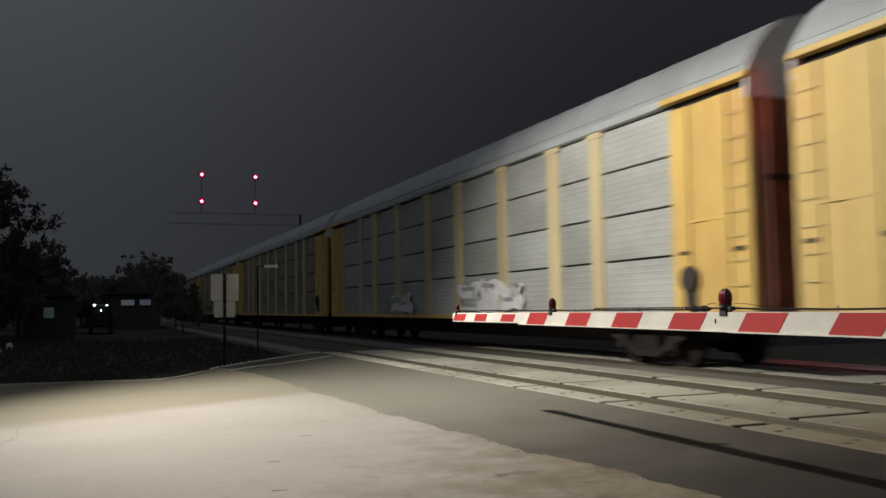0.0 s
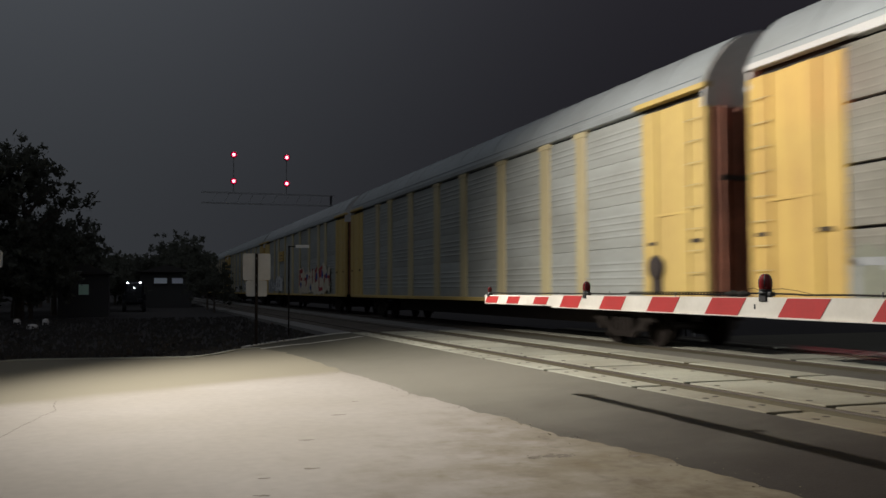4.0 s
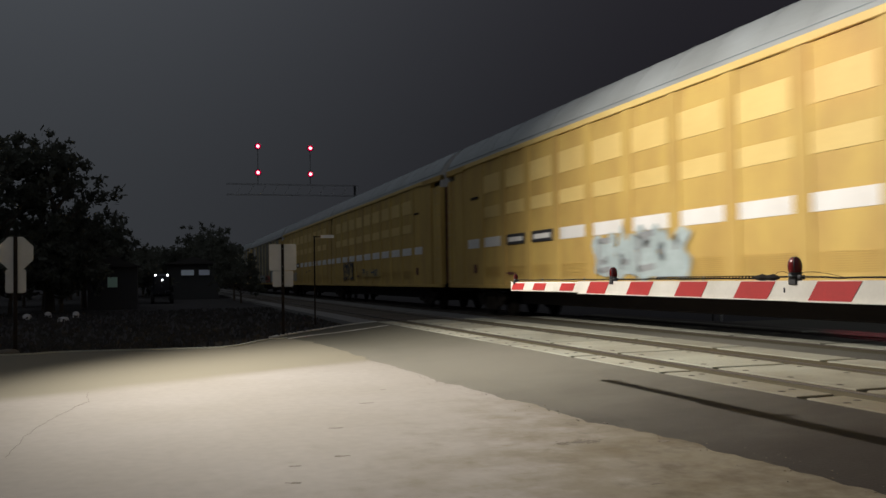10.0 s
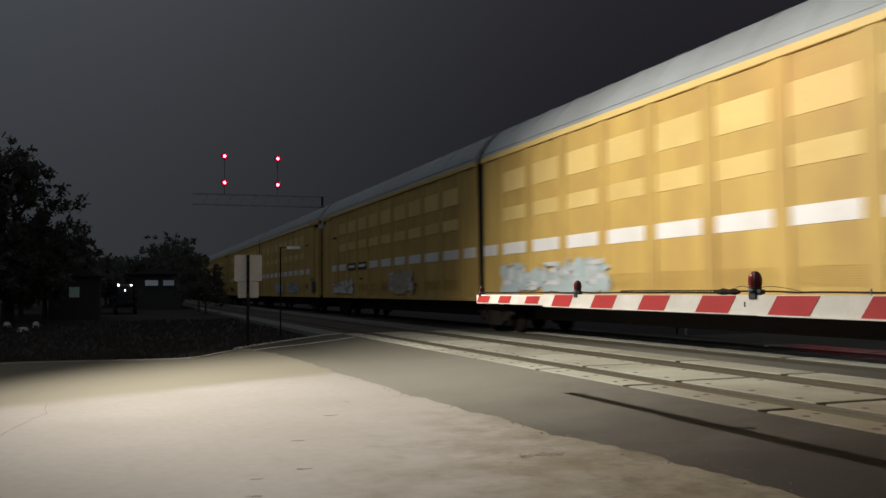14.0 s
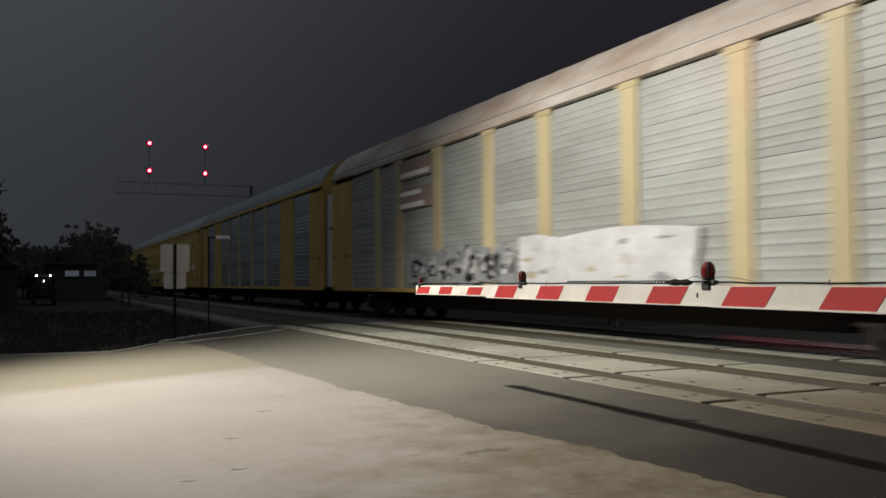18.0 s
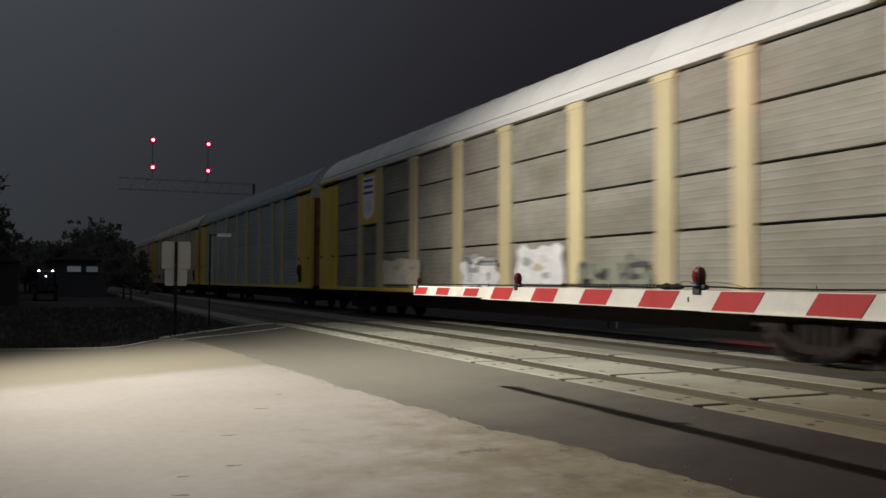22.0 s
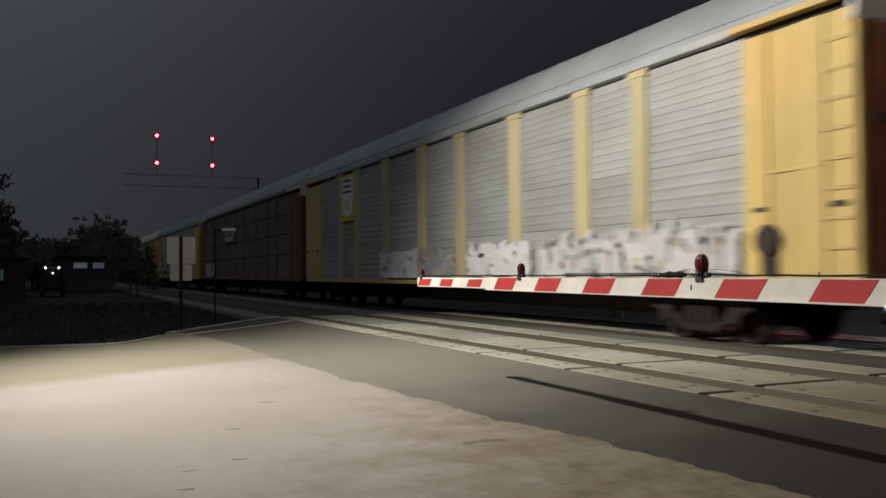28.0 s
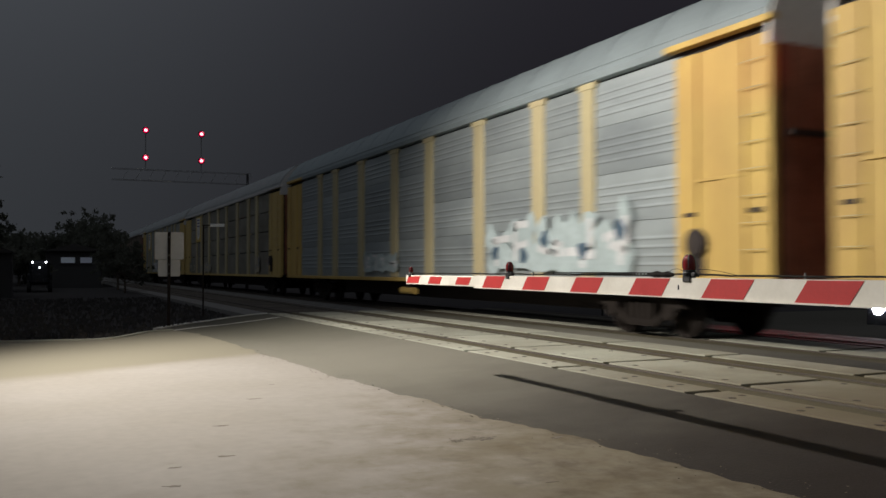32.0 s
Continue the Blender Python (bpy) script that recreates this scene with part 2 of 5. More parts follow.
M["faded_brown"] = mat("faded_brown_board", (0.27, 0.205, 0.18), 0.7, vary=0.25, scale=1.6, fine=9, bump=0.08, dirt=(0.2, 0.13, 0.11), dirt_amount=0.7)
M["brown_post"] = mat("grimy_brown_post", (0.158, 0.130, 0.094), 0.7, vary=0.2, scale=1.4, fine=9, bump=0.1, dirt=(0.10, 0.06, 0.045), dirt_amount=0.7, spread=0.12)
M["brown"] = mat("brown_railcar_paint", (0.15, 0.068, 0.05), 0.6, vary=0.15, scale=1.2, fine=10, bump=0.1, spread=0.12)
M["rust"] = mat("rusty_end_door", (0.30, 0.115, 0.068), 0.75, vary=0.25, scale=1.6, fine=20, bump=0.2, dirt=(0.09, 0.03, 0.015), dirt_amount=0.7, spread=0.2)
M["roof"] = mat("grey_railcar_roof", (0.38, 0.405, 0.405), 0.55, metal=0.35, vary=0.12, scale=0.6, fine=8, bump=0.1, dirt=(0.22, 0.22, 0.2), dirt_amount=0.5, spread=0.12)
M["roof_dark"] = mat("dark_railcar_roof", (0.26, 0.30, 0.305), 0.6, metal=0.3, vary=0.14, scale=0.6, fine=8, bump=0.1, spread=0.1)
M["roof_pale"] = mat("pale_railcar_roof", (0.56, 0.55, 0.52), 0.55, metal=0.1, vary=0.12, scale=0.6, fine=8, bump=0.1, spread=0.05)
M["roof_rust"] = mat("rust_streaked_roof", (0.50, 0.47, 0.42), 0.65, metal=0.1, vary=0.25, scale=1.1, fine=7, bump=0.12, dirt=(0.24, 0.16, 0.10), dirt_amount=0.8, stretch=(1, 0.35, 1))
M["under"] = mat("grimy_underframe", (0.048, 0.040, 0.037), 0.85, vary=0.3, scale=2.5, fine=18, bump=0.2, spec=0.1)
M["dark"] = mat("dark_interior", (0.018, 0.017, 0.016), 0.9, vary=0.2)
M["truck"] = mat("cast_truck_steel", (0.032, 0.026, 0.022), 0.75, metal=0.2, vary=0.25, scale=4, fine=25, bump=0.2, spread=0.2, spec=0.1)
M["wheel"] = mat("worn_wheel_steel", (0.026, 0.021, 0.018), 0.65, metal=0.3, vary=0.2, scale=5, fine=25, bump=0.1, spec=0.1)
M["bellows"] = mat("black_rubber_bellows", (0.018, 0.016, 0.015), 0.85, vary=0.2, scale=4, fine=20, bump=0.1, spec=0.15)
M["white_band"] = mat("white_reflective_band", (0.80, 0.78, 0.74), 0.45, vary=0.05, scale=1.5, fine=15, bump=0.03, dirt=(0.6, 0.56, 0.5), dirt_amount=0.4)
M["decal_white"] = mat("white_decal", (0.76, 0.74, 0.70), 0.5, vary=0.06, scale=2, fine=14, bump=0.02)
M["decal_blue"] = mat("blue_decal", (0.025, 0.06, 0.26), 0.5, vary=0.1)
M["decal_black"] = mat("black_decal", (0.03, 0.03, 0.035), 0.6, vary=0.2)
M["decal_brown"] = mat("brown_decal", (0.14, 0.05, 0.035), 0.6, vary=0.2)
for key, c in dict(white=(0.62, 0.62, 0.61), grey=(0.30, 0.31, 0.31), black=(0.05, 0.05, 0.055), cream=(0.62, 0.55, 0.42), red=(0.42, 0.055, 0.06), blue=(0.05, 0.09, 0.32),
                   pink=(0.42, 0.17, 0.13), ice=(0.42, 0.49, 0.485), ochre=(0.50, 0.36, 0.13), navy=(0.06, 0.10, 0.14), green=(0.20, 0.205, 0.155), tan=(0.45, 0.39, 0.28), pale=(0.54, 0.52, 0.50)).items():
    M["spray_" + key] = mat("spray_paint_" + key, c, 0.7, vary=0.25, scale=2.2, fine=9, bump=0.02, dirt_amount=0.5)

M["arm_white"] = mat("gate_arm_white", (0.72, 0.69, 0.61), 0.5, vary=0.06, scale=4, fine=40, bump=0.03, dirt=(0.5, 0.46, 0.38), dirt_amount=0.5)
M["arm_red"] = mat("gate_arm_red_sheeting", (0.44, 0.020, 0.018), 0.6, vary=0.1, scale=5, fine=40, bump=0.03)
M["black_metal"] = mat("black_painted_metal", (0.025, 0.024, 0.024), 0.55, vary=0.2)
M["cable"] = mat("black_cable", (0.016, 0.014, 0.012), 0.85, vary=0.2, spec=0.1)
M["lens_off"] = mat("dark_red_lens", (0.16, 0.014, 0.014), 0.12, vary=0.05)
M["steel"] = mat("galvanised_post", (0.36, 0.36, 0.35), 0.5, metal=0.6, vary=0.15, scale=5, fine=40, bump=0.1)
M["wood_post"] = mat("brown_sign_post", (0.024, 0.018, 0.015), 0.8, vary=0.2, scale=4, fine=30, bump=0.15, spec=0.1)
M["sign_back"] = mat("bare_aluminium_sign_back", (0.58, 0.56, 0.52), 0.5, metal=0.25, vary=0.06, scale=3, fine=20, bump=0.03)
M["sign_face"] = mat("white_sign_face", (0.75, 0.75, 0.73), 0.45, vary=0.05)
M["red_glow"] = mat("lit_red_signal_lens", (1.0, 0.0, 0.07), glow=0.9)
M["red_core"] = mat("signal_glare_core", (1.0, 0.50, 0.58), glow=3.2)
M["white_glow"] = mat("lit_headlamp", (0.92, 0.95, 1.0), glow=120.0)
M["window_glow"] = mat("lit_distant_lamp", (0.9, 0.95, 1.0), glow=9.0)
M["marker_glow"] = mat("white_marker_glow", (0.95, 0.97, 1.0), glow=1.0)
M["patch_dim"] = mat("dim_patch_glow", (0.80, 0.90, 1.0), glow=0.032)
M["patch_dimmer"] = mat("dimmer_patch_glow", (0.80, 0.86, 1.0), glow=0.018)
M["patch_green"] = mat("faint_green_glow", (0.55, 0.80, 0.65), glow=0.012)
M["lamp_glow"] = mat("lit_street_lamp_lens", (1.0, 0.95, 0.85), glow=40.0)
M["leaf"] = mat("night_foliage", (0.115, 0.12, 0.09), 0.7, vary=0.4, scale=1.5, fine=9, bump=0.0, spread=0.2)
M["weed_blade"] = mat("dry_weed_blades", (0.060, 0.056, 0.052), 0.8, vary=0.4, scale=1.5, fine=9, bump=0.0, spec=0.1)
lf = M["leaf"].node_tree                                    # leaves let some light through
lb = lf.nodes["Principled BSDF"]
lt, lm = lf.nodes.new("ShaderNodeBsdfTranslucent"), lf.nodes.new("ShaderNodeMixShader")
lf.links.new(lb.inputs["Base Color"].links[0].from_socket, lt.inputs["Color"])
lf.links.new(lb.outputs[0], lm.inputs[1])
lf.links.new(lt.outputs[0], lm.inputs[2])
lf.links.new(lm.outputs[0], lf.nodes["Material Output"].inputs["Surface"])
M["bark"] = mat("tree_bark", (0.10, 0.08, 0.06), 0.95, vary=0.3, scale=3, fine=14, bump=0.5, stretch=(1, 1, 0.3))
M["house_wall"] = mat("dark_house_siding", (0.06, 0.058, 0.056), 0.8, vary=0.1, scale=0.8, fine=8)
M["roof_tile"] = mat("dark_roof_shingle", (0.06, 0.055, 0.05), 0.9, vary=0.2)
M["car_paint"] = mat("dark_car_paint", (0.03, 0.032, 0.038), 0.25, metal=0.4, vary=0.05)
M["glass"] = mat("dark_car_glass", (0.015, 0.017, 0.02), 0.08, vary=0.02, bump=0)
M["tyre"] = mat("tyre_rubber", (0.02, 0.02, 0.02), 0.9, vary=0.2)


# ---- mesh tools ----
class Geo:
    """Vertices and faces of one mesh."""

    def __init__(self):
        self.v, self.f = [], []

    def add(self, verts, faces):
        o = len(self.v)
        self.v += [tuple(p) for p in verts]
        self.f += [tuple(i + o for i in q) for q in faces]
        return self

    def box(self, x0, x1, y0, y1, z0, z1, c=0.0):
        if c <= 0:
            return self.add([(x, y, z) for z in (z0, z1) for y in (y0, y1) for x in (x0, x1)],
                            [(0, 2, 3, 1), (4, 5, 7, 6), (0, 1, 5, 4), (2, 6, 7, 3), (0, 4, 6, 2), (1, 3, 7, 5)])
        c = min(c, (x1 - x0) * 0.45, (y1 - y0) * 0.45, (z1 - z0) * 0.45)
        ring = lambda k, z: [(x0 + c, y0 + k, z), (x1 - c, y0 + k, z), (x1 - k, y0 + c, z), (x1 - k, y1 - c, z), (x1 - c, y1 - k, z), (x0 + c, y1 - k, z), (x0 + k, y1 - c, z), (x0 + k, y0 + c, z)]
        rings = [ring(c, z0), ring(0, z0 + c), ring(0, z1 - c), ring(c, z1)]
        rings[0] = [(min(max(x, x0 + c), x1 - c), min(max(y, y0 + c), y1 - c), z) for x, y, z in rings[0]]
        rings[3] = [(min(max(x, x0 + c), x1 - c), min(max(y, y0 + c), y1 - c), z) for x, y, z in rings[3]]
        vs = [p for r in rings for p in r]
        fs = [tuple(range(7, -1, -1)), tuple(range(24, 32))]
        for r in range(3):
            for i in range(8):
                j = (i + 1) % 8
                fs.append((r * 8 + i, r * 8 + j, r * 8 + 8 + j, r * 8 + 8 + i))
        return self.add(vs, fs)

    def tube(self, a, b, r, n=10, r2=None, cap=True):
        a, b = Vector(a), Vector(b)
        q = (b - a).to_track_quat("Z", "Y")
        r2 = r if r2 is None else r2
        vs = []
        for p, k in ((a, r), (b, r2)):
            vs += [p + q @ Vector((k * math.cos(2 * math.pi * i / n), k * math.sin(2 * math.pi * i / n), 0)) for i in range(n)]
        fs = [(i, (i + 1) % n, n + (i + 1) % n, n + i) for i in range(n)]
        if cap:
            fs += [tuple(range(n - 1, -1, -1)), tuple(range(n, 2 * n))]
        return self.add(vs, fs)

    def pipe(self, points, r, n=6):
        """One bent tube through points."""
        pts = [Vector(q) for q in points]
        vs, fs = [], []
        for i, q in enumerate(pts):
            d = (pts[min(i + 1, len(pts) - 1)] - pts[max(i - 1, 0)]).normalized()
            turn = d.to_track_quat("Z", "Y")
            vs += [q + turn @ Vector((r * math.cos(2 * math.pi * k / n), r * math.sin(2 * math.pi * k / n), 0)) for k in range(n)]
        for i in range(len(pts) - 1):
            fs += [(i * n + k, i * n + (k + 1) % n, i * n + n + (k + 1) % n, i * n + n + k) for k in range(n)]
        fs += [tuple(range(n - 1, -1, -1)), tuple(range((len(pts) - 1) * n, len(pts) * n))]
        return self.add(vs, fs)

    def lathe(self, profile, centre, axis="Z", n=16):
        """profile: (radius, height) pairs turned about an axis through centre."""
        vs, fs, m = [], [], len(profile)
        for r, h in profile:
            for i in range(n):
                a = 2 * math.pi * i / n
                u, w = r * math.cos(a), r * math.sin(a)
                p = {"Z": (u, w, h), "X": (h, u, w), "Y": (w, h, u)}[axis]
                vs.append(tuple(c + d for c, d in zip(centre, p)))
        for k in range(m - 1):
            for i in range(n):
                j = (i + 1) % n
                fs.append((k * n + i, k * n + j, k * n + n + j, k * n + n + i))
        fs += [tuple(range(n - 1, -1, -1)), tuple(range((m - 1) * n, m * n))]
        return self.add(vs, fs)

    def along_y(self, profile, y0, y1, closed=True, caps=True):
        """A profile of (x, z) points drawn out along y."""
        n = len(profile)
        vs = [(x, y, z) for y in (y0, y1) for x, z in profile]
        fs = [(i, (i + 1) % n, n + (i + 1) % n, n + i) for i in range(n if closed else n - 1)]
        if closed and caps:
            fs += [tuple(range(n - 1, -1, -1)), tuple(range(n, 2 * n))]
        return self.add(vs, fs)

    def slab(self, outline, x0, x1):
        """An outline of (y, z) points, thick along x."""
        n = len(outline)
        vs = [(x, y, z) for x in (x0, x1) for y, z in outline]
        return self.add(vs, [tuple(range(n)), tuple(range(2 * n - 1, n - 1, -1))] + [(i, n + i, n + (i + 1) % n, (i + 1) % n) for i in range(n)])

    def plate(self, outline, z0, z1):
        """An outline of (x, y) points, thick along z."""
        n = len(outline)
        vs = [(x, y, z) for z in (z0, z1) for x, y in outline]
        return self.add(vs, [tuple(range(n - 1, -1, -1)), tuple(range(n, 2 * n))] + [(i, (i + 1) % n, n + (i + 1) % n, n + i) for i in range(n)])

    def mesh(self, name, material, smooth=False):
        me = bpy.data.meshes.new(name)
        me.from_pydata(self.v, [], self.f)
        me.materials.append(material)
        if smooth:
            me.polygons.foreach_set("use_smooth", [True] * len(me.polygons))
        me.update()
        return me


def part(name, geo, material, parent, label="", smooth=False):
    """One mesh object under a thing or a part."""
    ob = new(name, geo.mesh(name, material, smooth) if isinstance(geo, Geo) else geo)
    ob.parent = parent
    if label:
        tagged(ob, label)
    return ob


def thing(name, label, category, place=(0, 0, 0), turn=0.0, group=""):
    ob = new(name)
    ob.empty_display_size = 0.2
    ob.matrix_world = pose(*place, 0, 0, turn)
    return tagged(ob, label, category, group)


def structure(name, geo, material, label, category, smooth=False):
    ob = new(name, geo.mesh(name, material, smooth))
    return tagged(ob, label, category, kind="structure")


# ---- ground, road, crossing ----
def ragged(points, step, amount, seed):
    """A line through points, cut into short steps and pushed about by noise."""
    out = []
    for (x0, y0), (x1, y1) in zip(points, points[1:]):
        n = max(1, int(math.hypot(x1 - x0, y1 - y0) / step))
        for i in range(n):
            x, y = x0 + (x1 - x0) * i / n, y0 + (y1 - y0) * i / n
            k = noise.noise((x * 1.7, y * 1.7, seed)) + 0.5 * noise.noise((x * 6, y * 6, seed + 3)) + 0.14 * noise.noise((x * 19, y * 19, seed + 7))
            out.append((x + amount * k, y + amount * 0.6 * k))
    return out + [points[-1]]


LOT = -0.13                        # level of the lot; the road climbs from there to the rails


def road_level(x):
    return -0.137 if x < 4.12 else -0.137 + 0.127 * min(1, (x - 4.12) / 1.72)


def ribbon(points, width, z0, z1, level=None):
    g = Geo()
    for (x0, y0), (x1, y1) in zip(points, points[1:]):
        d = math.hypot(x1 - x0, y1 - y0) or 1
        nx, ny = -(y1 - y0) / d * width / 2, (x1 - x0) / d * width / 2
        g.plate([(x0 - nx, y0 - ny), (x1 - nx, y1 - ny), (x1 + nx, y1 + ny), (x0 + nx, y0 + ny)], z0, z1)
    if level:
        g.v = [(x, y, z + level(x)) for x, y, z in g.v]
    return g


def curve_through(points, n=8):
    out = []
    for i in range(len(points) - 1):
        p0, p1, p2, p3 = (Vector(points[min(max(i + k, 0), len(points) - 1)]) for k in (-1, 0, 1, 2))
        for j in range(n):
            u = j / n
            q = 0.5 * (2 * p1 + (p2 - p0) * u + (2 * p0 - 5 * p1 + 4 * p2 - p3) * u * u + (3 * p1 - p0 - 3 * p2 + p3) * u ** 3)
            out.append((q.x, q.y))
    return out + [tuple(points[-1])]


g = Geo()
xs, zs = (-1800, -60, 13.4, 16.5, 60, 1800), (-0.22, -0.22, -0.22, -0.46, -0.46, -0.46)
ys = (-1500, -60, 40, 120, 2500)
g.add([(x, y, z) for y in ys for x, z in zip(xs, zs)], [(r * 6 + i, r * 6 + i + 1, r * 6 + 7 + i, r * 6 + 6 + i) for r in range(4) for i in range(5)])
structure("ground", g, M["weeds"], "dark weedy ground reaching to the horizon at night", "ground")

kerb_line = curve_through([(-14, 19.4), (-7, 18.9), (-2.8, 18.5), (-1.86, 18.8), (0.24, 18.5), (1.33, 18.6), (2.2, 20.2), (2.75, 20.7)])
lot_edge = ragged([(2.86, 20.5), (3.08, 19.2), (3.24, 17.6), (3.26, 15.5), (3.38, 12.3), (3.5, 10.2), (3.65, 8.6), (3.77, 7.2), (3.91, 6.3), (3.99, 5.6), (4.05, 5.0), (4.11, 4.4), (4.12, 2), (4.12, -30)], 0.04, 0.09, 1.0)
lot = [(x, y) for x, y in kerb_line] + lot_edge[1:] + [(-40, -30), (-40, 19.6)]
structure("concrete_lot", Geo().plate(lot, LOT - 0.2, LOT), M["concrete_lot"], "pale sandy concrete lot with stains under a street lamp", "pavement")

inner = curve_through([(2.62, 20.4), (2.95, 20.85), (3.93, 22.0), (5.03, 22.5), (5.75, 22.9)])
outer = curve_through([(2.5, 21.3), (2.99, 22.25), (4.14, 24.0), (5.22, 24.7), (5.84, 24.7)])
g = Geo()
cols = [2.5 + 3.34 * i / 20 for i in range(21)]
for x0, x1 in zip(cols, cols[1:]):
    far = [next((y0 + (y1 - y0) * (x - a) / (b - a) for (a, y0), (b, y1) in zip(outer, outer[1:]) if a <= x <= b), 24.7) for x in (x0, x1)]
    z0, z1 = road_level(x0), road_level(x1)
    for a, b in ((-30, 0), (0, 10)):
        g.add([(x0, a, z0), (x1, a, z1), (x1, b, z1), (x0, b, z0)], [(0, 1, 2, 3)])
    g.add([(x0, 10, z0), (x1, 10, z1), (x1, far[1], z1), (x0, far[0], z0), (x1, far[1], z1 - 0.2), (x0, far[0], z0 - 0.2)], [(0, 1, 2, 3), (3, 2, 4, 5)])
structure("road", g, M["asphalt"], "dusty grey asphalt road to level crossing, lamp falloff in its colour", "road")
g = Geo().along_y([(9.22, -0.2), (9.22, -0.012), (10.0, -0.012), (10.0, -0.2)], -6.5, 24.6)
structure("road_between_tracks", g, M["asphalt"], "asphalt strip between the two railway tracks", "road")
g = Geo().along_y([(12.86, -0.6), (12.86, -0.010), (13.5, -0.010), (16.5, -0.37), (70, -0.37), (70, -0.6)], -8, 25)
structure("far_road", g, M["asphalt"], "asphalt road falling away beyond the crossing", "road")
kerb = tagged(new("kerb", ribbon(kerb_line, 0.10, -0.3, LOT + 0.025).mesh("kerb", M["panel"])), "low pale concrete kerb along the lot's weedy edge", "kerb", kind="structure")
structure("edge_line", ribbon(inner, 0.13, -0.004, 0.004, road_level), M["line"], "worn white edge line curving toward the crossing", "road line")
structure("shoulder_line", ribbon(outer, 0.16, -0.02, 0.02, road_level), M["line"], "pale concrete edging of the road shoulder", "road line")

# litter, gravel and a crack on the lot
for i, (x, y, w, h, turn) in enumerate(((2.09, 9.4, 0.22, 0.03, 0.3), (1.48, 7.93, 0.19, 0.03, 0.1), (1.28, 6.66, 0.16, 0.035, 0.2), (0.82, 5.9, 0.17, 0.03, 0.0), (2.55, 10.46, 0.12, 0.025, 0.4), (3.82, 6.27, 0.2, 0.04, 0.5), (0.9, 6.43, 0.12, 0.02, 0.2), (3.0, 5.02, 0.16, 0.02, 0.4))):
    rnd = random.Random(i)
    pts = []
    for k in range(14):
        a = 2 * math.pi * k / 14
        r = 0.5 * (0.35 + 0.9 * rnd.random())
        u, v = w * 0.72 * r * math.cos(a), h * 1.5 * r * math.sin(a)
        pts.append((x + u * math.cos(-0.3 + turn) - v * math.sin(-0.3 + turn), y + u * math.sin(-0.3 + turn) + v * math.cos(-0.3 + turn)))
    ob = new("dead_leaf", Geo().plate(pts, LOT - 0.003, LOT + 0.0016).mesh("dead_leaf", M["stain"]))
    tagged(ob, "dark dry leaf litter lying on pale concrete", "litter", "litter on the lot")
rnd = random.Random(8)
g = Geo()
for k in range(46):
    a, r = rnd.random() * 6.28, rnd.random() ** 0.8
    x, y, s = 3.18 + 0.27 * r * math.cos(a), 6.5 + 0.11 * r * math.sin(a), (0.02 + 0.035 * rnd.random()) * (1.1 - r)
    g.plate([(x + s * math.cos(b + k) * (0.5 + rnd.random()), y + 0.7 * s * math.sin(b + k) * (0.5 + rnd.random())) for b in (0, 0.8, 1.6, 2.4, 3.1, 4.0, 4.8, 5.5)], LOT - 0.003, LOT + 0.0008 + 0.0006 * rnd.random())
tagged(new("gravel_patch", g.mesh("gravel_patch", M["stain"])), "dark patch of crumbled gravel on the lot", "gravel", kind="stuff")
g, h = Geo(), Geo()
for k in range(420):                               # crumbs and grit along the broken edge of the lot
    x, y = lot_edge[rnd.randrange(40, len(lot_edge) - 700)]
    off = rnd.gauss(0, 0.16)
    u, w = x + off, y + rnd.uniform(-0.05, 0.05)
    z = LOT if off < 0 else road_level(u)
    q = rnd.uniform(0.003, 0.013) * (1.0 if abs(off) < 0.1 else 0.6)
    (g if rnd.random() < 0.3 else h).plate([(u + q * math.cos(b) * rnd.uniform(0.6, 1.2), w + q * math.sin(b) * rnd.uniform(0.6, 1.2)) for b in (0, 1.2, 2.5, 3.7, 5.0)], z - 0.004, z + q * 0.5)
tagged(new("edge_grit", g.mesh("edge_grit", M["stain"])), "dark grit along the lot's broken edge", "gravel", kind="stuff")
tagged(new("edge_crumbs", h.mesh("edge_crumbs", M["concrete_lot"])), "pale concrete crumbs along the lot's broken edge", "gravel", kind="stuff")
structure("lot_crack", ribbon(ragged([(-1.16, 7.6), (-1.13, 9.1), (-0.8, 10.8), (-0.85, 11.8)], 0.12, 0.05, 5.0), 0.004, LOT - 0.02, LOT + 0.0015), M["stain"], "thin dark crack across the pale concrete", "crack")


